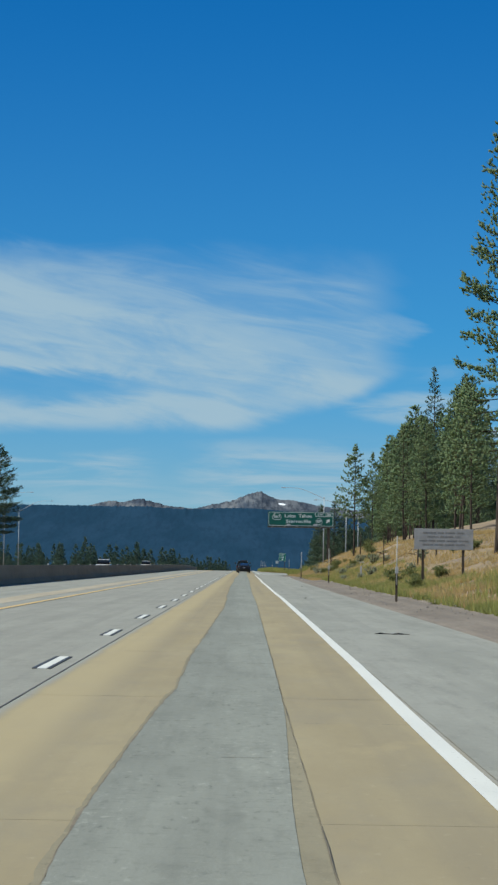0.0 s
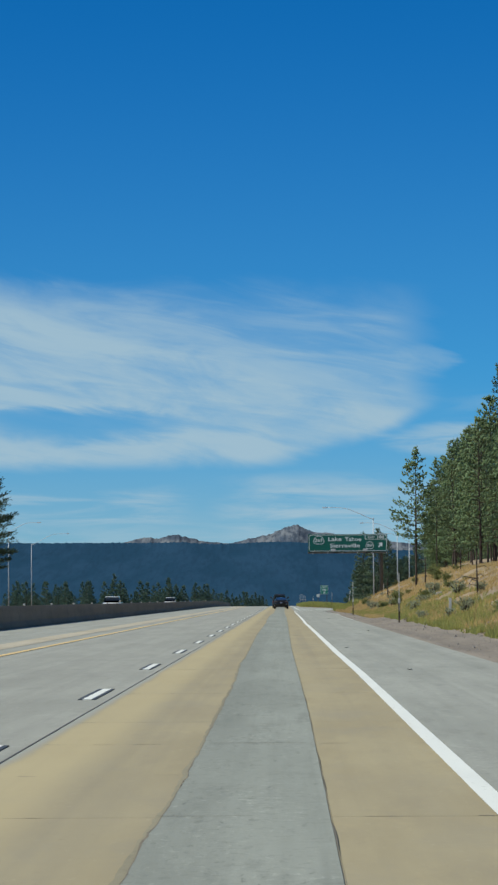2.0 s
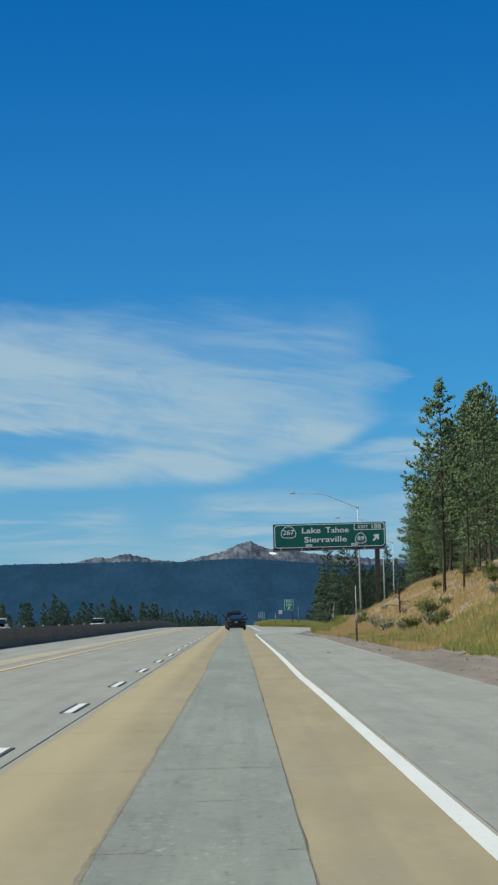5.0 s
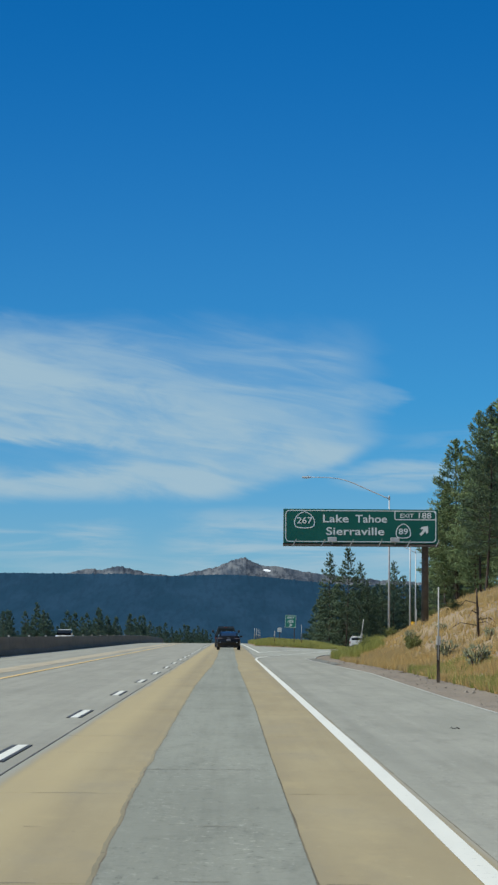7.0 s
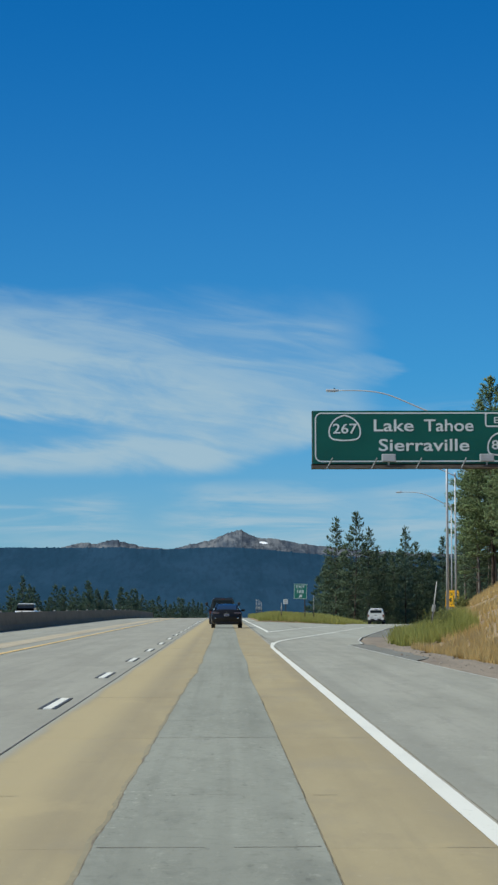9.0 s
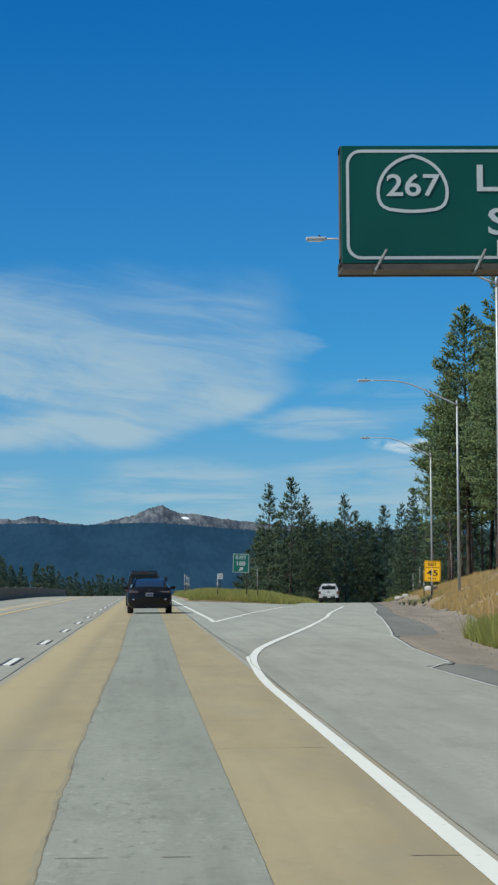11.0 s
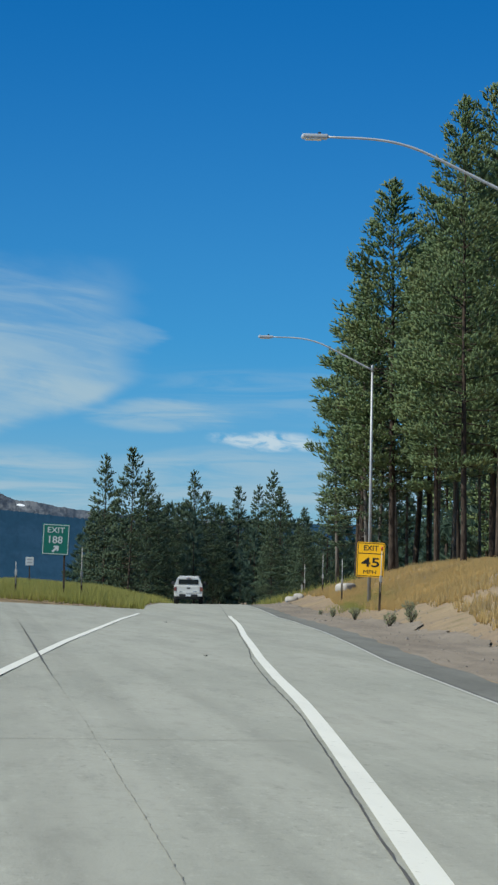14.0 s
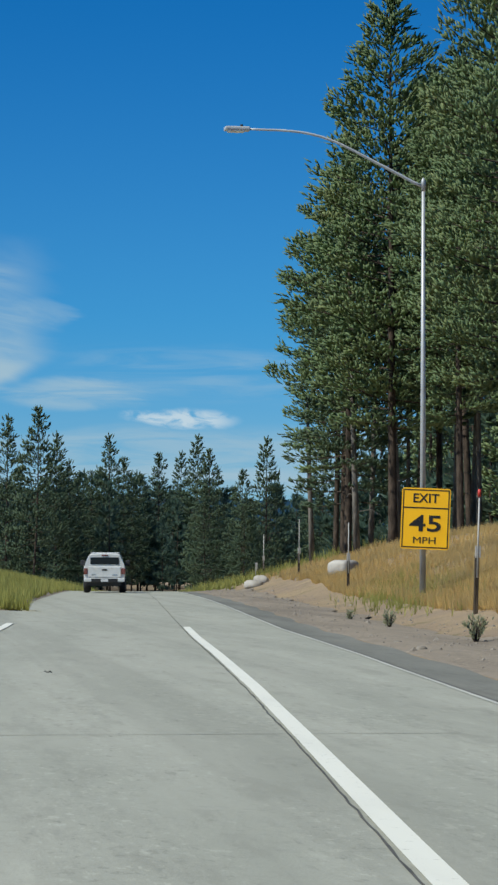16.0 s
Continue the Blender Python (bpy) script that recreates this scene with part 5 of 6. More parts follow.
def sedan(x, y, z, rz=0.0):
    c = thing("sedan_car", "black sloping-roof electric sedan on the near lane", "car", at=(x, y, z), rz=rz)
    W = 0.925

    def sec(zb, zs, w_, crown, tuck=0.10):
        return [(0, zb), (w_ * 0.78, zb), (w_ * 0.94, zb + 0.10), (w_, zb + 0.30), (w_ * 0.995, zs - 0.22), (w_ * 0.965, zs - 0.08), (w_ - tuck, zs), (w_ * 0.5, zs + crown * 0.8), (0, zs + crown)]
    body = loft([(0.0, sec(0.27, 0.82, W * 0.88, 0.02)), (0.07, sec(0.235, 0.93, W * 0.95, 0.04)), (0.22, sec(0.22, 1.06, W * 0.985, 0.05)), (0.55, sec(0.22, 1.06, W, 0.05)), (1.2, sec(0.2, 1.00, W, 0.06)), (2.4, sec(0.2, 0.95, W, 0.06)), (3.3, sec(0.2, 0.93, W, 0.07)), (4.0, sec(0.22, 0.84, W * 0.98, 0.06)), (4.5, sec(0.26, 0.70, W * 0.90, 0.05)), (4.69, sec(0.34, 0.58, W * 0.72, 0.03))])
    part("body", body, M_BLACKPAINT, c, "glossy black bodywork", smooth=True)

    def cab(z0, z1, w0, w1):
        return [(0, z0), (w0, z0), (w0 * 0.985, z0 + (z1 - z0) * 0.35), (w1 * 1.02, z0 + (z1 - z0) * 0.85), (w1 * 0.86, z1 - 0.012), (w1 * 0.45, z1 + 0.006), (0, z1 + 0.01)]
    part("cabin_glass", loft([(0.42, cab(1.0, 1.06, 0.70, 0.64)), (0.75, cab(1.0, 1.17, 0.76, 0.62)), (1.2, cab(0.98, 1.32, 0.80, 0.60)), (1.75, cab(0.96, 1.425, 0.81, 0.58)), (2.3, cab(0.95, 1.43, 0.81, 0.58)), (2.8, cab(0.94, 1.32, 0.80, 0.58)), (3.45, cab(0.92, 0.97, 0.76, 0.66))]), M_GLASS, c, "dark tinted glass cabin", smooth=True)
    bm = bmesh.new()
    for sgn in (-1, 1):
        add_tube(bm, [(sgn * 0.70, 0.45, 1.055), (sgn * 0.665, 0.8, 1.165), (sgn * 0.63, 1.25, 1.325), (sgn * 0.585, 1.8, 1.42), (sgn * 0.585, 2.35, 1.425), (sgn * 0.65, 2.9, 1.28), (sgn * 0.70, 3.4, 1.0)], [0.05, 0.05, 0.045, 0.035, 0.035, 0.035, 0.03], 8)
    part("roof_rails", bm, M_BLACKPAINT, c, smooth=True)
    boxed("bumper", (-0.70, 0.70, -0.012, 0.10, 0.235, 0.36), M_BLACKPAINT, c, 0.04, "glossy black lower bumper")
    bm = bmesh.new()
    rows = []
    for y_, z_, w_ in ((0.50, 1.085, 0.60), (0.78, 1.182, 0.585), (1.22, 1.332, 0.56), (1.50, 1.392, 0.53)):
        rows.append([bm.verts.new((w_ * q, y_, z_ + 0.012 * (1 - q * q))) for q in (-1, -0.5, 0, 0.5, 1)])
    for a, b in zip(rows, rows[1:]):
        for k in range(4):
            bm.faces.new((a[k], a[k + 1], b[k + 1], b[k]))
    part("rear_window", bm, M_REARGLASS, c, "sloping rear window mirroring the sky", smooth=True)
    for sgn in (-1, 1):
        bm = bmesh.new()
        add_box(bm, min(sgn * 0.44, sgn * 0.86), max(sgn * 0.44, sgn * 0.86), 0.02, 0.16, 0.84, 0.93, 0.025, Matrix.Translation((0, 0, 0)))
        part("tail_light", bm, M_TAILGREY, c, "dark grey glossy tail light")
        bm = bmesh.new()
        add_box(bm, sgn * 1.0 - 0.11, sgn * 1.0 + 0.11, 2.95, 3.1, 0.98, 1.12, 0.045)
        add_tube(bm, [(sgn * 0.88, 3.05, 1.0), (sgn * 0.95, 3.03, 1.03)], 0.03, 6)
        part("mirror", bm, M_BLACKPAINT, c)
        # Added chrome blocks that stand in for a bright glint on the bumper.
        bm = bmesh.new()
        add_box(bm, sgn * 0.66 - 0.05, sgn * 0.66 + 0.05, -0.04, 0.02, 0.56, 0.62, 0.015)
        part("reflector", bm, M_CHROME, c, "small chrome block standing in for a bumper glint")
    plate = boxed("number_plate", (-0.155, 0.155, -0.02, 0.03, 0.70, 0.85), M_SHADEPLATE, c, 0.006)
    boxed("plate_bars", (-0.12, 0.12, -0.026, -0.02, 0.745, 0.805), M_PLATEBAR, plate, 0, "dark bars on the plate")
    boxed("badge", (-0.03, 0.03, 0.055, 0.09, 0.925, 0.97), M_CHROME, c, 0.006)
    for sx in (-1, 1):
        for yy in (0.92, 3.80):
            wheel(c, sx * 0.80, yy, 0.335, 0.235)
    return c


def pickup(x, y, z, rz, name, paint_, label, cap=True, k=1.0, lamp=None, mirror=0.0, raised=0.0):
    c = thing(name, label, "pickup truck", at=(x, y, z), rz=rz)
    W = 0.945 * k

    def sec(zb, zs, w_):
        return [(0, zb), (w_ * 0.90, zb), (w_ * 0.985, zb + 0.10), (w_, zb + 0.28), (w_, zs - 0.10), (w_ * 0.97, zs), (w_ * 0.5, zs + 0.004), (0, zs + 0.005)]
    part("body", loft([(0.10, sec(0.58, 1.10, W * 0.96)), (0.16, sec(0.52, 1.13, W * 0.99)), (1.7, sec(0.48, 1.14, W)), (2.0, sec(0.45, 1.12, W)), (3.6, sec(0.45, 1.10, W)), (4.4, sec(0.45, 1.06, W * 0.98)), (5.05, sec(0.45, 0.98, W * 0.94)), (5.25, sec(0.5, 0.85, W * 0.84))]), paint_, c, smooth=False)
    H = 1.78 * k

    def shell(z0, z1, w0, w1):
        return [(0, z0), (w0, z0), (w0 * 0.99, z0 + 0.1), (w1 * 1.03, z1 - 0.14), (w1 * 0.96, z1 - 0.04), (w1 * 0.80, z1), (0, z1 + 0.025)]
    if cap:
        part("bed_cap", loft([(0.12, shell(1.11, H - 0.06, W * 0.93, W * 0.75)), (0.20, shell(1.11, H - 0.02, W * 0.94, W * 0.76)), (1.75, shell(1.11, H, W * 0.94, W * 0.77))]), paint_, c, "camper shell over the bed")
        boxed("rear_window", (-W * 0.68, W * 0.68, 0.095, 0.13, 1.19, H - 0.17), M_GLASS, c, 0.02, "dark rear window")
        boxed("brake_light", (-0.13, 0.13, 0.09, 0.13, H - 0.11, H - 0.06), M_LAMPRED, c, 0.01)
        cab0 = 1.80
    else:
        cab0 = 1.75
    part("cab", loft([(cab0, shell(1.08, H - 0.03, W * 0.95, W * 0.76)), (cab0 + 0.15, shell(1.08, H, W * 0.95, W * 0.78)), (3.0, shell(1.08, H, W * 0.95, W * 0.78)), (3.9, shell(1.04, 1.12, W * 0.9, W * 0.84))]), paint_ if cap else M_GLASS, c, "" if cap else "dark tinted cab glass")
    boxed("roof", (-W * 0.70, W * 0.70, cab0 + 0.05, 3.05, H - 0.01, H + 0.04), paint_, c, 0.03)
    tail = boxed("tailgate", (-W * 0.78, W * 0.78, 0.045, 0.115, 0.66, 1.085), paint_, c, 0.025)
    boxed("handle", (-0.11, 0.11, 0.03, 0.06, 0.93, 1.0), M_TRIM, tail, 0.012, "black handle")
    boxed("badge", (-W * 0.62, -W * 0.40, 0.036, 0.046, 0.74, 0.775), M_CHROME, tail)
    boxed("badge", (W * 0.36, W * 0.60, 0.036, 0.046, 0.74, 0.775), M_CHROME, tail)
    boxed("bumper", (-W * 0.97, W * 0.97, -0.10, 0.10, 0.46, 0.62), M_SILVER if lamp is M_LAMPORANGE else M_TRIM, c, 0.04)
    boxed("bumper_step", (-0.55, 0.55, -0.115, -0.08, 0.44, 0.60), M_TRIM, c, 0.012, "black step with the plate recess")
    boxed("number_plate", (-0.155, 0.155, -0.125, -0.112, 0.47, 0.58), M_PLATE, c)
    bm = bmesh.new()
    add_box(bm, -W * 0.80, W * 0.80, 0.1, 4.6, 0.30, 0.52)
    part("underbody", bm, M_TRIM, c, "dark chassis and axle")
    for sgn in (-1, 1):
        a, b = sorted((sgn * W * 0.80, sgn * W * 0.985))
        boxed("tail_light", (a, b, 0.03, 0.2, 0.78, 1.03), lamp or M_LAMPRED, c, 0.025, "red and orange tail light")
        bm = bmesh.new()
        mx = sgn * (W + 0.09 + mirror)
        add_box(bm, mx - 0.10, mx + 0.10, 3.2, 3.32, 1.12 + raised, 1.36 + raised, 0.05)
        add_tube(bm, [(sgn * W * 0.93, 3.28, 1.16), (mx, 3.26, 1.2 + raised)], 0.035, 6)
        part("mirror", bm, M_TRIM, c)
        for yy in (1.05, 4.25):
            wheel(c, sgn * (W - 0.13), yy, 0.375 * k, 0.26)
    return c


def far_car(x, y, z, rz):
    c = thing("white_car", "white car on the opposite roadway beyond the barrier", "car", "oncoming cars", at=(x, y, z), rz=rz)

    def sec(zb, zs, w_):
        return [(0, zb), (w_ * 0.92, zb), (w_, zb + 0.25), (w_ * 0.98, zs - 0.08), (w_ * 0.9, zs), (0, zs + 0.02)]
    part("body", loft([(0, sec(0.4, 0.85, 0.75)), (0.2, sec(0.28, 1.0, 0.9)), (2, sec(0.25, 1.02, 0.92)), (3.6, sec(0.25, 1.0, 0.92)), (4.5, sec(0.3, 0.8, 0.85)), (4.7, sec(0.4, 0.65, 0.7))]), M_WHITECAR, c, smooth=True)
    part("cabin_glass", loft([(0.3, sec(0.98, 1.12, 0.74)), (0.9, sec(0.98, 1.52, 0.72)), (2.6, sec(0.98, 1.56, 0.72)), (3.6, sec(0.96, 1.04, 0.74))]), M_GLASS, c)
    boxed("roof", (-0.66, 0.66, 0.75, 2.75, 1.53, 1.62), M_WHITECAR, c, 0.03)
    for sx in (-1, 1):
        for yy in (0.9, 3.7):
            wheel(c, sx * 0.8, yy, 0.34, 0.22)
    return c


# ---------------------------------------------------------------- plants


def tuft_arrays(centres, dirs, length, width, blades, r, spread=0.9, up=0.25):
    """Three-cornered needles or leaves round every centre."""
    n = len(centres)
    c = np.repeat(centres, blades, axis=0)
    d = np.repeat(dirs, blades, axis=0) + r.normal(0, spread, (n * blades, 3))
    d[:, 2] += up
    d /= np.linalg.norm(d, axis=1, keepdims=True) + 1e-9
    L = (length * r.uniform(0.65, 1.25, n * blades))[:, None]
    side = np.cross(d, r.normal(0, 1, (n * blades, 3)))
    side /= np.linalg.norm(side, axis=1, keepdims=True) + 1e-9
    w_ = (width * r.uniform(0.7, 1.3, n * blades))[:, None]
    a = c + side * w_ * 0.5
    b = c - side * w_ * 0.5
    t = c + d * L
    v = np.stack([a, t, b], axis=1).reshape(-1, 3)
    f = np.arange(len(v)).reshape(-1, 3)
    return v, f


def shoot_arrays(centres, dirs, length, width, blades, r):
    """Bushy needle shoots: a small ragged knob along each shoot, with loose needles standing off it."""
    n = len(centres)
    d = dirs / (np.linalg.norm(dirs, axis=1, keepdims=True) + 1e-9) + r.normal(0, 0.34, (n, 3))
    d /= np.linalg.norm(d, axis=1, keepdims=True) + 1e-9
    L = length * r.uniform(0.65, 1.2, (n, 1))
    u = np.cross(d, r.normal(0, 1, (n, 3)))
    u /= np.linalg.norm(u, axis=1, keepdims=True) + 1e-9
    w_ = np.cross(d, u)
    rows = [centres + u * width * r.uniform(-0.4, 0.4, (n, 1))]
    for k in range(4):
        a = k * math.pi / 2
        q = width * r.uniform(0.55, 1.45, (n, 1))
        rows.append(centres + d * L * r.uniform(0.35, 0.85, (n, 1)) + (u * math.cos(a) + w_ * math.sin(a)) * q)
    rows.append(centres + d * L + u * width * r.uniform(-0.5, 0.5, (n, 1)))
    v = np.stack(rows, axis=1).reshape(-1, 3)
    tri = np.array([(0, 2, 1), (0, 3, 2), (0, 4, 3), (0, 1, 4), (5, 1, 2), (5, 2, 3), (5, 3, 4), (5, 4, 1)])
    f = (np.arange(n)[:, None, None] * 6 + tri[None]).reshape(-1, 3)
    at = np.repeat(centres, blades, axis=0) + np.repeat(d * L, blades, axis=0) * r.uniform(0.3, 1.0, (n * blades, 1))
    v2, f2 = tuft_arrays(at, np.repeat(d, blades, axis=0), length * 0.55, width * 0.40, 1, r, 0.75, 0.1)
    return np.concatenate([v, v2]), np.concatenate([f, f2 + len(v)])


def quick_mesh(name, v, f, material):
    me = bpy.data.meshes.new(name)
    k = f.shape[1]
    me.vertices.add(len(v))
    me.vertices.foreach_set("co", v.astype(np.float32).ravel())
    me.loops.add(f.size)
    me.loops.foreach_set("vertex_index", f.astype(np.int32).ravel())
    me.polygons.add(len(f))
    me.polygons.foreach_set("loop_start", np.arange(0, f.size, k, dtype=np.int32))
    me.polygons.foreach_set("loop_total", np.full(len(f), k, dtype=np.int32))
    me.materials.append(material)
    me.update(calc_edges=True)
    me.validate()
    return me


def pine(seed, H, bare, radius, tufts, blade, width, blades, needles, shape="pine", label="tall dark green pine with a reddish-brown trunk", twist=0.0, sparse=0.0):
    """A conifer: tapered trunk with a slight sweep, whorled limbs, needle tufts on the limbs' outer parts."""
    r = np.random.default_rng(seed)
    s = thing("pine_tree", label, "tree", "pines beside the road")
    tb = bmesh.new()
    tr = 0.0064 * H + 0.02
    sweep = r.normal(0, 0.012 * H, 2)
    axis = lambda u: Vector((sweep[0] * math.sin(u * 2.2), sweep[1] * math.sin(u * 1.7), u * H))
    add_tube(tb, [axis(u) - Vector((0, 0, 0.4 if u == 0 else 0)) for u in (0, 0.03, 0.2, 0.4, 0.6, 0.8, 0.93, 1.0)], [tr * 1.35, tr, tr * 0.86, tr * 0.72, tr * 0.53, tr * 0.3, tr * 0.12, 0.015], 8)
    centres, dirs = [], []
    limbs = int(30 + H * 2.8) if tufts > 400 else 30
    total = 0.0
    plan = []
    for i in range(limbs):
        u = bare + (1 - bare) * ((i + r.uniform(0, 1)) / limbs) ** 0.92
        v = (u - bare) / (1 - bare)
        if shape == "pine":
            prof = (0.55 + 0.45 * min(1, v / 0.25)) * (1 - v) ** 0.64 * 1.10 + 0.03
        elif shape == "fir":
            prof = (1 - v) ** 0.85 * (0.72 + 0.28 * min(1, v / 0.2)) + 0.05
        else:
            prof = (0.35 + 0.65 * min(1, v / 0.4)) * (1 - v) ** 0.5
        L = radius * prof * r.uniform(0.76, 1.14)
        if sparse and r.uniform() < sparse:
            L *= 0.35
        plan.append((u, v, L, i * 2.399 + r.normal(0, 0.5)))
        total += L ** 1.35 + 0.15
    for u, v, L, a in plan:
        p0 = axis(u)
        tilt = (-0.22 + 0.75 * v) if shape != "fir" else (-0.30 + 0.6 * v)
        tilt += r.normal(0, 0.12)
        out = Vector((math.cos(a), math.sin(a), tilt)).normalized()
        bend = 0.22 * L
        pts = [p0 + out * L * q + Vector((0, 0, bend * q * q)) for q in (0, 0.55, 1.0)]
        add_tube(tb, pts, [0.011 * L + 0.016, 0.007 * L + 0.012, 0.006], 3, cap=False)
        n = max(3, int(tufts * (L ** 1.35 + 0.15) / total))
        side = Vector((-math.sin(a), math.cos(a), 0))
        for _ in range(n):
            q = 0.22 + 0.78 * r.uniform() ** 0.75
            fan = min(0.5, max(-0.5, r.normal(0, 0.27))) * L * (0.2 + 0.8 * math.sin(min(1, q) * math.pi * 0.86))
            c = p0 + out * L * q + Vector((0, 0, bend * q * q + r.normal(0, 0.09 * L * 0.6))) + side * fan
            centres.append(c)
            dirs.append((out * 0.6 + side * (fan / max(L, 0.1)) * 0.9 + Vector((0, 0, 0.62))))
    for k in range(max(6, tufts // 60)):
        q = r.uniform(0.9, 1.02)
        c = axis(min(q, 1.0)) + Vector(r.normal(0, 0.10, 3).tolist())
        centres.append(c)
        dirs.append(Vector((0, 0, 1)))
    part("trunk", tb, M_BARK, s, "rough brown bark", smooth=True)
    ends = np.array([tuple(c) for c in centres]), np.array([tuple(d) for d in dirs])
    v, f = shoot_arrays(*ends, blade, width, blades, r) if tufts > 400 else tuft_arrays(*ends, blade, width, blades, r, 0.55, 0.3)
    crown = new("crown", quick_mesh("crown", v, f, needles))
    crown.data.polygons.foreach_set("use_smooth", [tufts > 400] * len(crown.data.polygons))
    crown.parent = s
    s["h"] = H
    return s


def plant_tree(kind, x, y, top=None, height=None, turn=0.0, z=None, squash=1.0):
    """A copy of a tree, stretched to its height, standing on the ground."""
    g = land_z(x, y) if z is None else z
    h = height if height is not None else top - g
    k = h / kind["h"]
    m = pose(x, y, g - 0.05, 0, 0, turn) @ Matrix.Diagonal((k * squash, k * squash, k, 1))
    return copy_thing(kind, m)


def woods(name, label, spots):
    """Distant trees that nobody could count, joined: spots are a kind and its pose."""
    vs, fs, mi, off = [], [], [], 0
    for kind, m in spots:
        mat = np.array(m)
        for k, ob in enumerate(sorted(kind.children, key=lambda o: o.name)):
            me = ob.data
            me.calc_loop_triangles()
            co_ = np.empty(len(me.vertices) * 3)
            me.vertices.foreach_get("co", co_)
            tri = np.empty(len(me.loop_triangles) * 3, dtype=np.int32)
            me.loop_triangles.foreach_get("vertices", tri)
            vs.append(co_.reshape(-1, 3) @ mat[:3, :3].T + mat[:3, 3])
            fs.append(tri.reshape(-1, 3) + off)
            mi.append(np.full(len(tri) // 3, 0 if ob.name.startswith("crown") else 1, dtype=np.int32))
            off += len(me.vertices)
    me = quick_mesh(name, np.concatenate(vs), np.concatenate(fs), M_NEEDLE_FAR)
    me.materials.append(M_BARK)
    me.polygons.foreach_set("material_index", np.concatenate(mi))
    return tagged(new(name, me), label, "trees", kind="stuff")


def spot(kind, x, y, height, turn, z, squash):
    k = height / kind["h"]
    return kind, pose(x, y, z - 0.05, 0, 0, turn) @ Matrix.Diagonal((k * squash, k * squash, k, 1))


def bare_trunk(x, y, h, w_):
    """A slender shaded trunk with a few broken twigs."""
    r = random.Random(int(x * 100))
    s = thing("bare_trunk", "slender bare grey tree trunk in the wood's shade", "tree trunk", "bare trunks among the pines", at=(x, y, land_z(x, y)))
    bm = bmesh.new()
    lean = r.uniform(-0.04, 0.04)
    add_tube(bm, [(0, 0, -0.3), (lean * h * 0.3, 0, h * 0.3), (lean * h * 0.7, 0.1, h * 0.7), (lean * h, 0.1, h)], [w_ * 1.2, w_, w_ * 0.8, w_ * 0.45], 8)
    part("trunk", bm, M_DEADBARK if h > 5 else M_BARK, s, smooth=True)
    for k in range(7):
        z = r.uniform(0.2, 0.9) * h
        a = r.uniform(0, 6.28)
        ln = r.uniform(0.5, 1.3)
        bm = bmesh.new()
        add_tube(bm, [(lean * z, 0, z), (lean * z + math.cos(a) * ln * 0.6, math.sin(a) * ln * 0.6, z + 0.1 * ln), (lean * z + math.cos(a) * ln, math.sin(a) * ln, z - 0.15 * ln)], [0.025, 0.018, 0.006], 4)
        part("twig", bm, M_DEADBARK if h > 5 else M_BARK, s)
    return s


def shrub(seed, h, w_, material, blades=7, n=260, label="low scrubby green bush on the dry verge", leaf=0.14, upright=False):
    r = np.random.default_rng(seed)
    s = thing("shrub", label, "shrub", "scrub on the slope")
    bm = bmesh.new()
    cs, ds = [], []
    for k in range(14):
        a = r.uniform(0, 6.28)
        o = Vector((math.cos(a) * r.uniform(0.1, 1) * w_ * 0.5, math.sin(a) * r.uniform(0.1, 1) * w_ * 0.5, h * r.uniform(0.55, 1.0)))
        add_tube(bm, [(0, 0, -0.05), o * 0.5 + Vector((0, 0, 0.05)), o], [0.018, 0.012, 0.005], 4, cap=False)
        for _ in range(n // 14):
            q = r.uniform(0.35, 1.05)
            cs.append(tuple(o * q + Vector(r.normal(0, 0.09 * w_, 3).tolist())))
            ds.append(tuple(o.normalized()))
    part("stem", bm, M_BARK, s)
    v, f = tuft_arrays(np.array(cs), np.array(ds), leaf, 0.045 if not upright else 0.022, blades, r, 0.9 if not upright else 0.45, 0.3)
    v[:, 2] = np.maximum(v[:, 2], -0.02)
    ob = new("leaves", quick_mesh("leaves", v, f, material))
    ob.parent = s
    return s


def grass_field(name, pts, length, width, blades, material, label, seed):
    r = np.random.default_rng(seed)
    z = np.array([land_z(x, y) for x, y in pts])
    c = np.column_stack([pts, z])
    d = np.tile(np.array([[0.0, 0.0, 1.0]]), (len(c), 1))
    v, f = tuft_arrays(c, d, length, width, blades, r, 0.30, 0.4)
    ob = new(name, quick_mesh(name, v, f, material))
    return tagged(ob, label, "grass", kind="stuff")


def boulder(x, y, w_, d, h, seed, material=None, blocky=0.8):
    r = random.Random(seed)
    bm = bmesh.new()
    bmesh.ops.create_icosphere(bm, subdivisions=3, radius=0.5)
    off = Vector((seed * 3.1, seed * 1.7, 0))
    for v in bm.verts:
        k = 1 + 0.22 * noise.noise(v.co * 2.2 + off) + 0.08 * noise.noise(v.co * 6 + off)
        q = v.co * k
        q = Vector([math.copysign(abs(t) ** blocky * 0.5 ** (1 - blocky), t) for t in q])
        v.co = Vector((q.x * w_, q.y * d, (q.z + 0.28) * h))
    me = bpy.data.meshes.new("boulder")
    bm.to_mesh(me)
    bm.free()
    me.materials.append(material or M_ROCK)
    me.polygons.foreach_set("use_smooth", [True] * len(me.polygons))
    ob = new("boulder", me)
    ob.matrix_basis = pose(x, y, land_z(x, y) - 0.03, 0, 0, r.uniform(0, 360))
    return tagged(ob, "pale weathered granite boulder in dry grass", "rock", "boulders by the ramp")


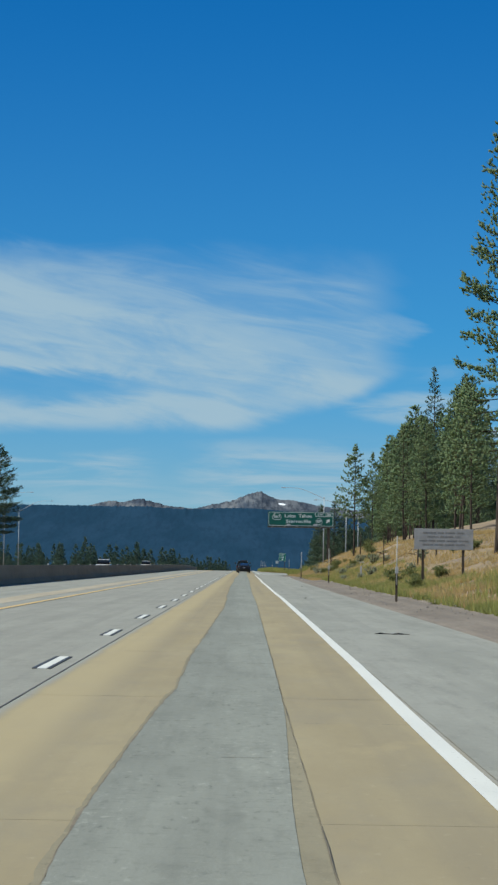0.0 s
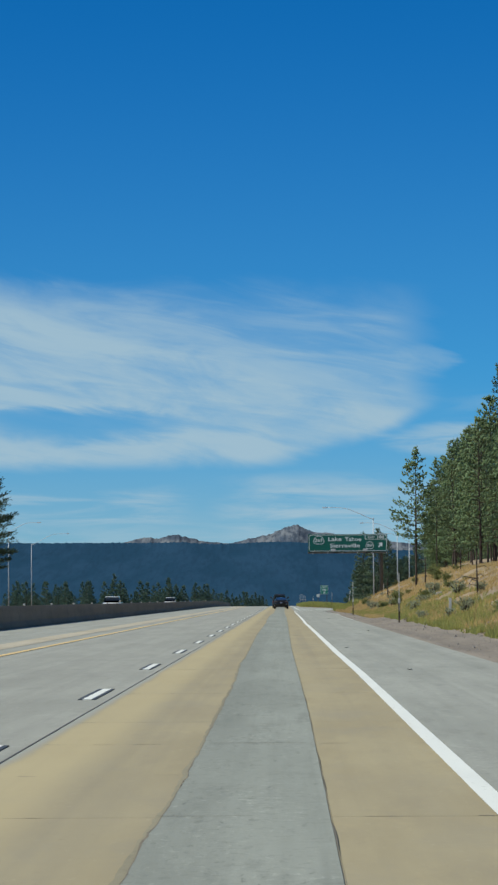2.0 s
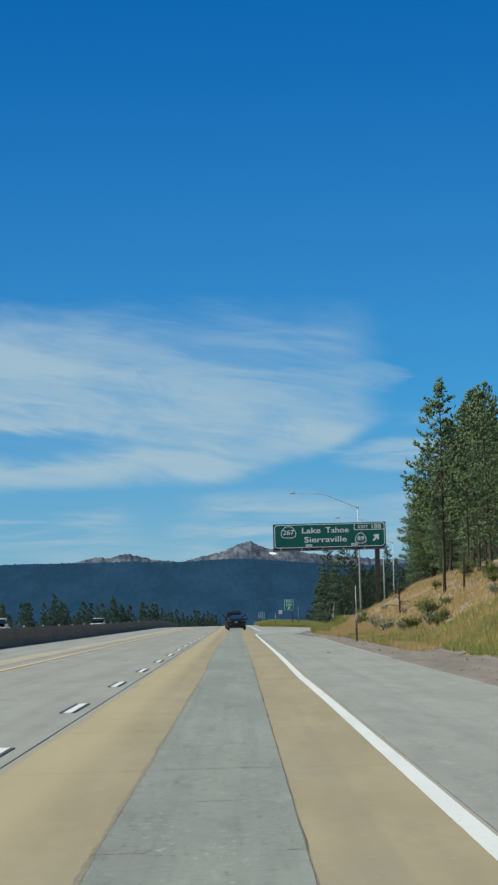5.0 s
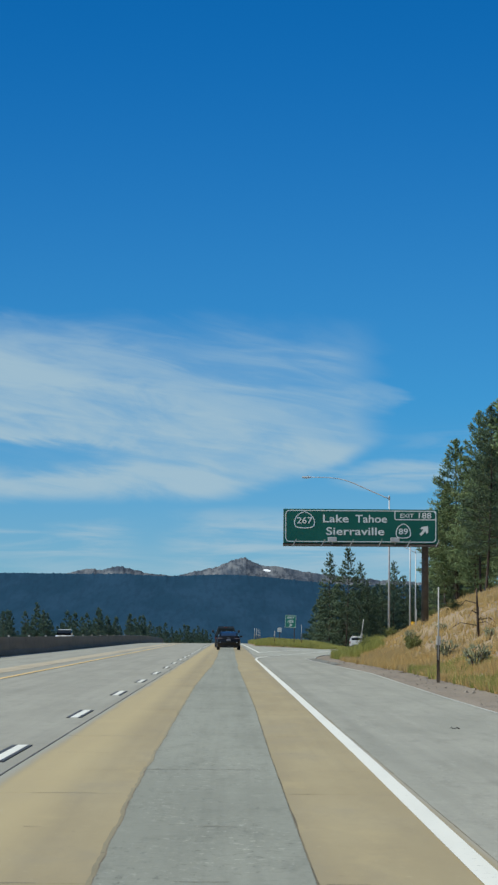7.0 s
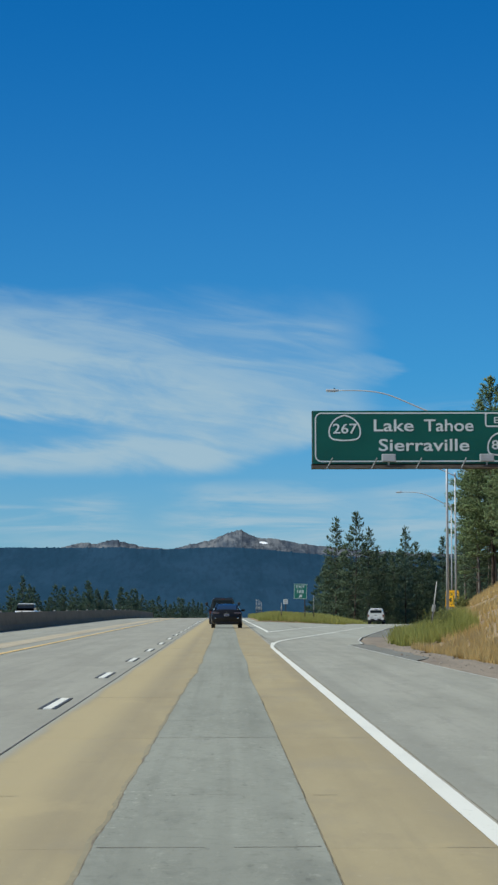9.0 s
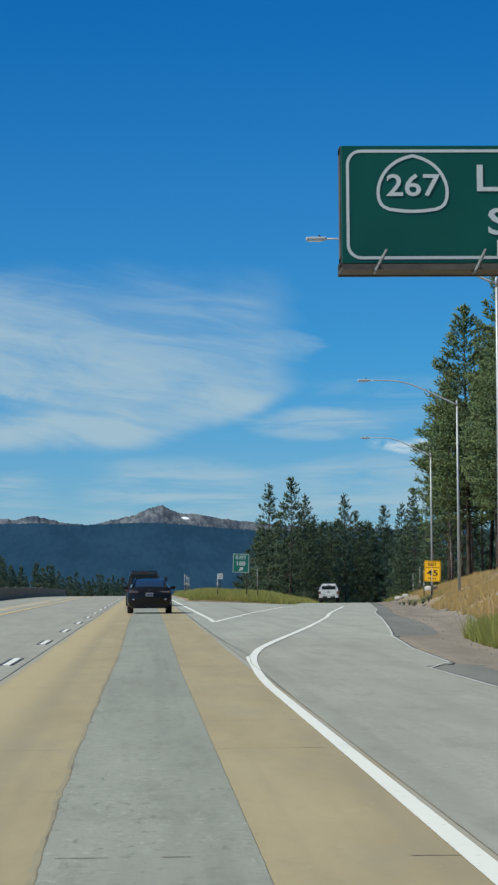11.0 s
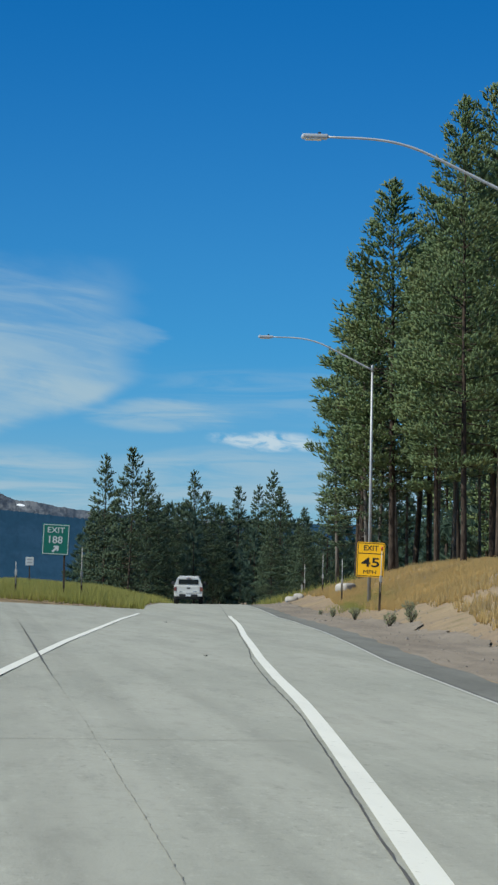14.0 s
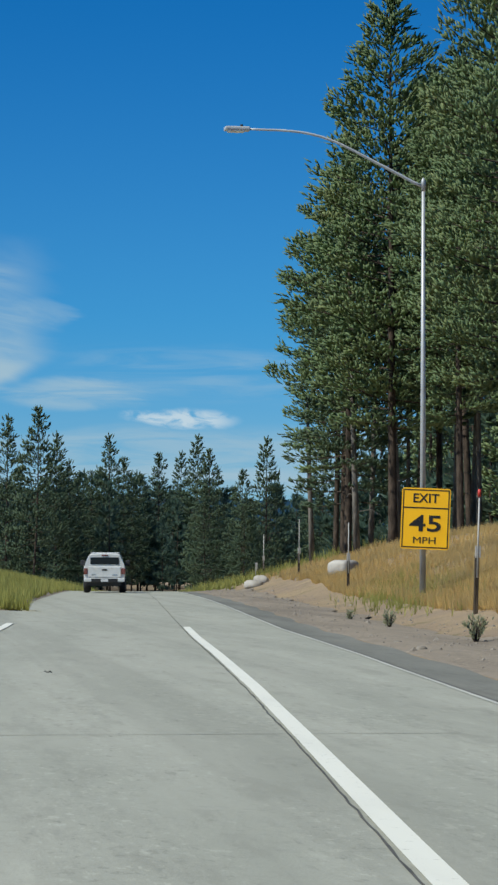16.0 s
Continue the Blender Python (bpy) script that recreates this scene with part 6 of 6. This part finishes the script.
def build_plants():
    r = np.random.default_rng(21)
    src = []

    def make(*a, **k):
        t = pine(*a, **k)
        src.append(t)
        return t
    big_a = make(1, 27, 0.26, 4.6, 8600, 0.46, 0.050, 1, M_NEEDLE, "round")
    big_b = make(2, 26, 0.20, 4.2, 8800, 0.46, 0.050, 1, M_NEEDLE, "pine")
    big_c = make(3, 24, 0.30, 3.6, 6400, 0.46, 0.050, 1, M_NEEDLE_B, "pine")
    slim = make(4, 22, 0.12, 2.9, 3200, 0.42, 0.048, 1, M_NEEDLE_B, "fir", label="slender dark fir with a pointed top")
    back_a = make(12, 25, 0.24, 4.2, 1150, 0.70, 0.13, 1, M_NEEDLE, "round")
    back_b = make(13, 25, 0.26, 3.8, 1150, 0.70, 0.13, 1, M_NEEDLE_B, "pine")
    open_pine = make(14, 25, 0.22, 3.1, 2900, 0.36, 0.072, 3, M_NEEDLE, "pine", label="tall open pine with tufted branch ends", sparse=0.12)
    lone = make(5, 11.5, 0.28, 2.1, 1300, 0.27, 0.070, 3, M_NEEDLE, "pine", label="young open pine with a bare lower trunk", sparse=0.25)
    mid_a = make(6, 15, 0.15, 3.2, 1050, 0.54, 0.088, 1, M_NEEDLE, "pine", label="young bushy pine on the slope")
    mid_b = make(7, 16, 0.22, 3.0, 1000, 0.54, 0.088, 1, M_NEEDLE, "round", label="young bushy pine on the slope")
    grove_a = make(8, 21, 0.10, 4.6, 2300, 0.72, 0.095, 1, M_NEEDLE_B, "fir", label="dark full-crowned pine in a distant grove")
    grove_b = make(9, 20, 0.08, 3.8, 2100, 0.70, 0.090, 1, M_NEEDLE_B, "fir", label="dark pointed fir in a distant grove")
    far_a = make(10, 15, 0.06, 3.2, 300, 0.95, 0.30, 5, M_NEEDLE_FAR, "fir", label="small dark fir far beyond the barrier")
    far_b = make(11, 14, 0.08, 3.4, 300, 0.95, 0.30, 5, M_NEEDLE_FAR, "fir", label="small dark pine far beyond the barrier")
    # big pines beside the ramp
    for k, x, y, top in ((big_b, 28.7, 501, 25.7), (big_a, 28.4, 514, 18.5), (slim, 27.4, 505, 19.9), (big_a, 30.6, 496, 21.5), (big_b, 34.8, 500, 27.5), (big_c, 39.5, 498, 28.0), (big_a, 33.2, 490, 30.0), (big_b, 37.5, 494, 31.0), (big_c, 32.0, 512, 24.5), (big_a, 41.0, 505, 29.5), (big_b, 46.5, 500, 30.5), (big_c, 36.5, 520, 27.5)):
        plant_tree(k, x, y, top, turn=r.uniform(0, 360), squash=r.uniform(1.12, 1.35))
    r.uniform(size=8)  # keeps the order of the seeded numbers
    for k in range(14):
        plant_tree((mid_a, mid_b)[k % 2], r.uniform(42, 68), r.uniform(526, 560), height=r.uniform(9, 13), turn=r.uniform(0, 360), squash=1.3)
    for k in range(22):
        y = r.uniform(506, 600)
        x = 24.5 + (y - 500) * 0.22 + abs(r.normal(0, 1)) * 14 + 5
        plant_tree((back_a, back_b)[k % 2], x, y, height=r.uniform(16, 22), turn=r.uniform(0, 360))
    for k in range(6):
        r.uniform(), r.normal(), r.uniform(size=2)  # likewise
    plant_tree(big_b, 27.9, 509, 20.6, turn=30, squash=1.2)
    # the slope before the sign
    plant_tree(lone, 11.4, 269.5, 13.9, turn=40)
    plant_tree(lone, 13.9, 282, 13.7, turn=200, squash=0.8)
    plant_tree(open_pine, 14.5, 148, 27.5, turn=75)
    for k, x, y, top in ((mid_a, 16.3, 292, 15.0), (mid_b, 18.0, 318, 17.3), (slim, 26.2, 358, 29.0), (big_c, 25.4, 388, 23.5), (big_c, 24.8, 428, 23.4), (mid_b, 22.0, 350, 20.6), (big_b, 30.0, 484, 27.8), (mid_b, 20.5, 300, 18.5), (mid_a, 17.5, 262, 17.5), (big_c, 22.5, 270, 21.5)):
        plant_tree(k, x, y, top, turn=r.uniform(0, 360))
    for k in range(44):
        y = r.uniform(150, 470)
        lim = max(12.5, 0.088 * (y - 178) + 3.5) if y > 230 else 12.5 + (230 - y) * 0.015
        x = lim + 1.5 + abs(r.normal(0, 1)) * 11
        h = min(17, r.uniform(8.5, 13) + (x - lim) * 0.3)
        bearing = math.degrees(math.atan2(x, y))
        h = min(h, 1.2 + math.tan(radians(min(4.3, 2.9 + 0.72 * max(0.0, bearing - 3.2)))) * math.hypot(x, y) - land_z(x, y)) if bearing < 7 else h
        turn = r.uniform(0, 360)
        if h > 3.5:
            plant_tree((mid_a, mid_b, back_b, mid_a, mid_b, back_a)[k % 6], x, y, height=h, turn=turn)
    for k in range(9):
        y = r.uniform(470, 512)
        plant_tree((back_a, back_b)[k % 2], r.uniform(44, 75), y, height=r.uniform(18, 24), turn=r.uniform(0, 360))
    # the grove where the ramp ends
    for k, x, y, top in ((grove_a, 24.2, 711, 18.8), (grove_b, 21.0, 716, 17.8), (grove_b, 27.9, 725, 16.2), (grove_b, 36.7, 745, 16.9), (grove_a, 39.5, 752, 14.2), (grove_a, 47.1, 786, 16.2), (grove_b, 52.4, 800, 16.8), (grove_b, 52.9, 782, 18.6), (grove_a, 44.0, 690, 13.0), (grove_b, 47.0, 667, 13.3), (grove_a, 31.5, 735, 11.5), (grove_a, 51.0, 655, 12.0), (grove_b, 41.5, 765, 12.5), (grove_a, 33.5, 742, 12.0), (grove_b, 30.0, 728, 12.8), (grove_a, 43.5, 772, 12.5)):
        plant_tree(k, x, y, top, turn=r.uniform(0, 360), z=-4.6)
    for k in range(12):
        plant_tree((grove_a, grove_b)[k % 2], 33 + k * 2.6 + r.uniform(-1, 1), 625 + r.uniform(-25, 25), height=r.uniform(7, 12), turn=r.uniform(0, 360), z=-3.4)
    deep_wood = []
    for k in range(58):
        x = r.uniform(16, 86)
        deep_wood.append(spot((far_a, far_b)[k % 2], x, 770 + 0.5 * x + r.uniform(-20, 60), r.uniform(10, 14.5) + 3.0 * step(x, 20, 25), r.uniform(0, 360), -4.8, 1.3))
    for k in range(34):
        x, y = r.uniform(46, 86), r.uniform(575, 640)
        deep_wood.append(spot((far_a, far_b)[k % 2], x, y, r.uniform(11, 15), r.uniform(0, 360), land_z(x, y), 1.2))
    for k in range(30):
        x = r.uniform(20, 82)
        deep_wood.append(spot((far_a, far_b)[k % 2], x, 735 + 0.5 * x + r.uniform(-25, 60), r.uniform(9, 15.5), r.uniform(0, 360), -4.6, 1.0))
    r2 = np.random.default_rng(77)
    # Fill trees added behind the ramp pines to block light among the trunks.
    for k in range(30):
        x, y = r2.uniform(43, 76), r2.uniform(524, 566)
        deep_wood.append(spot((far_a, far_b)[k % 2], x, y, r2.uniform(14, 20), r2.uniform(0, 360), land_z(x, y), 1.1))
    woods("distant_woods", "dark pine woods behind the grove", deep_wood)
    # across the median
    plant_tree(big_c, -33.6, 337, 16.5, turn=30, squash=1.5)
    plant_tree(mid_a, -37.0, 352, 9.5, turn=80, squash=1.2)
    plant_tree(mid_b, -34.5, 345, 8.0, turn=10, squash=1.4)
    plant_tree(big_c, -36.4, 342, 15.0, turn=140, squash=1.6)
    plant_tree(slim, -35.0, 334, 12.5, turn=20, squash=1.6)
    for k, x, y, top in ((far_a, -66.5, 1068, 11.0), (far_b, -69.5, 1060, 8.2), (far_a, -63.0, 1075, 7.6), (far_a, -44.5, 1060, 9.5), (far_b, -42.0, 1068, 7.0), (far_a, -75.5, 1045, 7.8), (far_b, -88, 1010, 8.0)):
        plant_tree(k, x, y, top, turn=r.uniform(0, 360), z=-6.5)
    for k in range(118):
        x = -112 + 0.9 * k + r.uniform(-0.8, 0.8)
        h = r.uniform(8.5, 14.5) if x < -25 else r.uniform(6.5, 10.5)
        plant_tree((far_a, far_b)[k % 2], x, 1085 + r.uniform(-30, 70), height=h * 1.06, turn=r.uniform(0, 360), z=-6.3)
    far_wood = []
    for k in range(90):
        x = r2.uniform(-125, -8)
        far_wood.append(spot((far_a, far_b)[k % 2], x, 1100 + r2.uniform(-10, 120), r2.uniform(7.5, 10.5) - 2.0 * step(x, -40, -15), r2.uniform(0, 360), -6.3, 1.1))
    woods("far_woods", "hazy dark pine woods beyond the opposite roadway", far_wood)
    for t in src:
        for o in (t, *t.children_recursive):
            bpy.data.objects.remove(o)
    # shrubs
    bush_a, bush_b = shrub(31, 0.9, 1.3, M_SHRUB), shrub(32, 0.6, 0.9, M_SHRUB, n=200)
    for k in range(30):
        y = r.uniform(110, 290) if k % 6 else r.uniform(290, 395)
        s = 2.6 + abs(r.normal(0, 1)) * 4.5
        x = edge_x(y) + s
        q = r.uniform(0.45, 1.1)
        copy_thing((bush_a, bush_b)[k % 2], pose(x, y, land_z(x, y), 0, 0, r.uniform(0, 360)) @ Matrix.Diagonal((q, q, q * r.uniform(0.8, 1.2), 1)))
    sage = shrub(33, 0.62, 0.6, M_SAGE, n=110, label="grey-green sagebrush on the gravel verge", leaf=0.11, upright=True)
    for x, y, q in ((16.6, 439.5, 0.6), (15.9, 429.0, 0.75), (14.4, 412.3, 0.7), (15.8, 417.5, 0.75), (14.8, 411.2, 0.65), (17.0, 446.0, 0.4)):
        copy_thing(sage, pose(x, y, land_z(x, y), 0, 0, x * 40) @ Matrix.Diagonal((q, q, q, 1)))
    for x, y, h, w_ in ((27.46, 503, 13, 0.14), (28.63, 506, 15, 0.12), (29.1, 502, 14, 0.2), (30.8, 508, 12, 0.10), (32.1, 504, 13, 0.11), (32.5, 509, 14, 0.10), (33.0, 503, 12, 0.12), (33.6, 507, 15, 0.14), (35.0, 505, 13, 0.10), (36.4, 503, 14, 0.12), (26.6, 510, 12, 0.12)):
        bare_trunk(x, y, h * 0.66, w_)
    for k in range(7):
        y = r2.uniform(150, 285)
        x = edge_x(y) + r2.uniform(4.5, 9.5)
        bare_trunk(x, y, r2.uniform(1.4, 2.8), r2.uniform(0.035, 0.055))
    for k in range(22):
        y = r2.uniform(120, 300)
        x = edge_x(y) + 2.2 + abs(r2.normal(0, 1)) * 3.0
        q = r2.uniform(0.6, 1.3)
        copy_thing(sage, pose(x, y, land_z(x, y), 0, 0, r2.uniform(0, 360)) @ Matrix.Diagonal((q * 1.3, q * 1.3, q, 1)))
    for o in (sage, *sage.children_recursive):
        bpy.data.objects.remove(o)
    for k in range(3):
        y = r.uniform(304, 320)
        x = edge_x(y) + r.uniform(1.9, 3.4)
        q = r.uniform(0.5, 0.85)
        copy_thing(bush_a, pose(x, y, land_z(x, y), 0, 0, r.uniform(0, 360)) @ Matrix.Diagonal((q, q, q, 1)))
    for t in (bush_a, bush_b):
        for o in (t, *t.children_recursive):
            bpy.data.objects.remove(o)
    # grass
    def scatter(n, y0, y1, s0, s1, seed, patch=0.0):
        g = np.random.default_rng(seed)
        out = []
        while len(out) < n:
            y = g.uniform(y0, y1)
            s = s0 + (s1 - s0) * g.uniform() ** 1.35
            x = edge_x(y) + s + 1.6 * step(y, 380, 420)
            if noise.noise(Vector((x * 0.35, y * 0.14, seed))) + 0.25 * g.normal() > patch:
                out.append((x, y))
        return np.array(out)
    grass_field("dry_grass", scatter(62000, 70, 520, 2.4, 15, 41, -0.16), 0.27, 0.021, 4, M_STRAW, "knee-high golden dry grass on the slope", 51)
    grass_field("dry_grass", scatter(24000, 436, 488, 2.4, 11, 45, -0.5), 0.30, 0.013, 4, M_STRAW, "soft golden dry grass on the bank", 56)
    grass_field("dry_grass", scatter(8000, 208, 300, 1.2, 3.4, 47, -0.25), 0.24, 0.020, 4, M_STRAW, "low golden dry grass along the verge", 58)
    grass_field("weeds", scatter(2400, 222, 262, 1.2, 3.2, 48, 0.05), 0.28, 0.028, 4, M_WEED, "yellow-green weeds among dry grass", 59)
    lamp_side = np.random.default_rng(46)
    cl = [(20.9 + 0.6 * a_ + 0.7 * b_, 459 + 6 * b_) for a_, b_ in lamp_side.normal(0, 1, (1500, 2))]
    grass_field("weed_clump", np.array(cl), 0.30, 0.016, 4, M_WEED, "thin green weeds among dry grass", 57)
    grass_field("weeds", scatter(11000, 60, 225, 2.0, 6, 42, 0.14), 0.30, 0.03, 4, M_WEED, "yellow-green weeds along the verge", 52)
    clump = np.random.default_rng(44)
    cl = [(edge_x(y) + clump.uniform(1.3, 3.6), y) for y in clump.uniform(303, 326, 2600)]
    grass_field("weed_clump", np.array(cl), 0.52, 0.022, 8, M_WEED, "tall yellow-green weeds by the ramp's start", 55)
    g = np.random.default_rng(43)
    isle = []
    while len(isle) < 11500:
        y = 456 + 104 * g.uniform() ** 1.3
        x = g.uniform(2.85, max(3.3, ramp_left(y) - 1.4 * step(y, 452, 460) - 0.25))
        isle.append((x, y))
    grass_field("island_grass", np.array(isle), 0.50, 0.030, 4, M_WEED, "tall green-gold grass on the gore island", 53)
    isle = [(x + g.uniform(0, 22), y) for x, y in [(edge_x(y) + 2, y) for y in g.uniform(505, 640, 5000)]] + [(ramp_left(y) - g.uniform(1.5, 16), y) for y in g.uniform(540, 690, 5000)]
    grass_field("far_grass", np.array(isle), 0.6, 0.06, 4, M_WEED, "green-gold grass beyond the ramp's crest", 54)


def build_litter():
    r = np.random.default_rng(61)
    vs, fs = [], []
    for k in range(3200):
        y = r.uniform(60, 500)
        s = 0.1 + 2.6 * r.uniform() ** 0.8
        x = edge_x(y) + s + (0.6 if y > 300 else 0)
        z = land_z(x, y) + 0.008 + 0.04 * step(x - edge_x(y), 0.7, 1.6)
        q = r.uniform(0.010, 0.035) * (2.0 if r.uniform() < 0.06 else 1)
        p = len(vs)
        a = r.uniform(0, 6.28)
        for j in range(4):
            b = a + j * 1.571
            vs.append((x + q * math.cos(b) * r.uniform(0.7, 1.3), y + q * math.sin(b) * r.uniform(0.7, 1.3), z))
        vs.append((x + q * 0.2, y, z + q * r.uniform(0.6, 1.1)))
        fs += [(p, p + 1, p + 4), (p + 1, p + 2, p + 4), (p + 2, p + 3, p + 4), (p + 3, p, p + 4)]
    tagged(new("loose_stones", mesh_of("loose_stones", vs, fs, M_STONE)), "loose stones scattered along the gravel verge", "stones", kind="stuff")
    for x, y, q in ((14.85, 429.8, 0.10), (14.5, 426.3, 0.13), (17.1, 448.6, 0.11), (16.0, 439.0, 0.07), (15.6, 433.0, 0.06), (15.0, 421.5, 0.14), (14.7, 419.0, 0.09), (13.4, 405.0, 0.10), (13.1, 401.5, 0.08), (12.0, 391.0, 0.09), (17.6, 454.0, 0.09), (18.4, 462.0, 0.10)):
        rock = boulder(x, y, q * 1.6, q * 1.3, q, int(x * 37), M_STONE)
        tagged(rock, "small dark brown stone on the gravel verge", "rock", "stones by the ramp")
        rock.name = "stone"
    for x, y, w_, l in ((2.58, 46.3, 0.62, 0.5), (2.9, 212.1, 0.14, 0.5), (1.62, 116.1, 0.12, 0.5), (8.85, 419.2, 0.09, 0.3), (7.0, 384.6, 0.07, 0.3), (2.2, 96, 0.1, 0.6), (3.3, 150, 0.1, 0.4)):
        bm = bmesh.new()
        pts = [(-w_ / 2 + w_ * k / 6, 0.18 * l * math.sin(k * 1.3), 0.014 + 0.01 * math.sin(k * 2.0)) for k in range(7)]
        k_ = 1.0 if w_ > 0.3 else 0.5
        add_tube(bm, pts, [k_ * v for v in (0.006, 0.013, 0.016, 0.010, 0.016, 0.012, 0.006)], 5)
        me = bpy.data.meshes.new("tyre_scrap")
        bm.to_mesh(me)
        bm.free()
        me.materials.append(M_RUBBER)
        ob = new("tyre_scrap", me)
        ob.matrix_basis = pose(x, y, base_z(x, y) - 0.005)
        tagged(ob, "torn strip of black tyre rubber on concrete", "debris", "tyre scraps on the road")


build_ground()
build_distance()
build_road()
build_barrier()
overhead_sign()
street_lamp(10.72, 351.1, 10.57, 5.3, 1.32)
street_lamp(15.86, 403.6, 10.46, 4.5, 1.16)
street_lamp(19.9, 452.25, 10.2, 4.3, 1.2)
street_lamp(-41.3, 440, 11.8, 4.3, 1.3, 1.0, "tall street lamp across the median with a curved arm")
street_lamp(-47.6, 540, 11.9, 6.6, 2.1, 1.0, "tall street lamp across the median with a curved arm")
advisory_sign()
gore_sign()
information_board()
snow_pole(5.15, 88.5, 2.3)
snow_pole(5.78, 178.3, 2.45)
snow_pole(5.35, 244.8, 2.5)
snow_pole(6.7, 312.0, 2.0, 7)
snow_pole(18.5, 440.4, 2.3, 1.5, True, 1.15)
snow_pole(21.3, 470.5, 2.2)
snow_pole(23.6, 495.0, 2.4)
snow_pole(25.3, 517.0, 2.3)
snow_pole(7.98, 461.0, 2.3)
snow_pole(4.95, 458.0, 1.6)
paddle_marker(26.5, 528, 1.1)
paddle_marker(7.4, 164.7, 0.9)
paddle_marker(11.0, 330, 1.0)
small_white_sign(6.3, 498)
warning_sign_back(-31.7, 320, 2.95)
for k_ in range(4):
    snow_pole(3.2 + 0.5 * k_, 500 + 22 * k_, 2.0)
boulder(23.0, 481, 1.12, 0.9, 0.66, 1, None, 0.5)
boulder(22.0, 497, 0.8, 0.6, 0.4, 2)
boulder(23.2, 503, 1.0, 0.7, 0.55, 3)
boulder(9.3, 203, 0.6, 0.5, 0.4, 4, M_STONE)
boulder(8.1, 226, 0.45, 0.4, 0.3, 5, M_STONE)
sedan(-0.08, 378.0, 0.012)
pickup(-0.32, 413.0, 0.012, 0, "dark_pickup_truck", M_DARKPAINT, "tall black pickup truck ahead on the near lane", True, 1.07, M_LAMPRED, 0.10, 0.24)
pickup(15.86, 498.0, base_z(15.86, 499.5) + 0.01, -5.2, "silver_pickup_truck", M_SILVER, "silver-white pickup truck with a camper shell on the ramp", True, 0.93, M_LAMPORANGE)
far_car(-17.0, 312, 0.0, 180)
far_car(-17.0, 446, 0.0, 180)
build_plants()
build_litter()
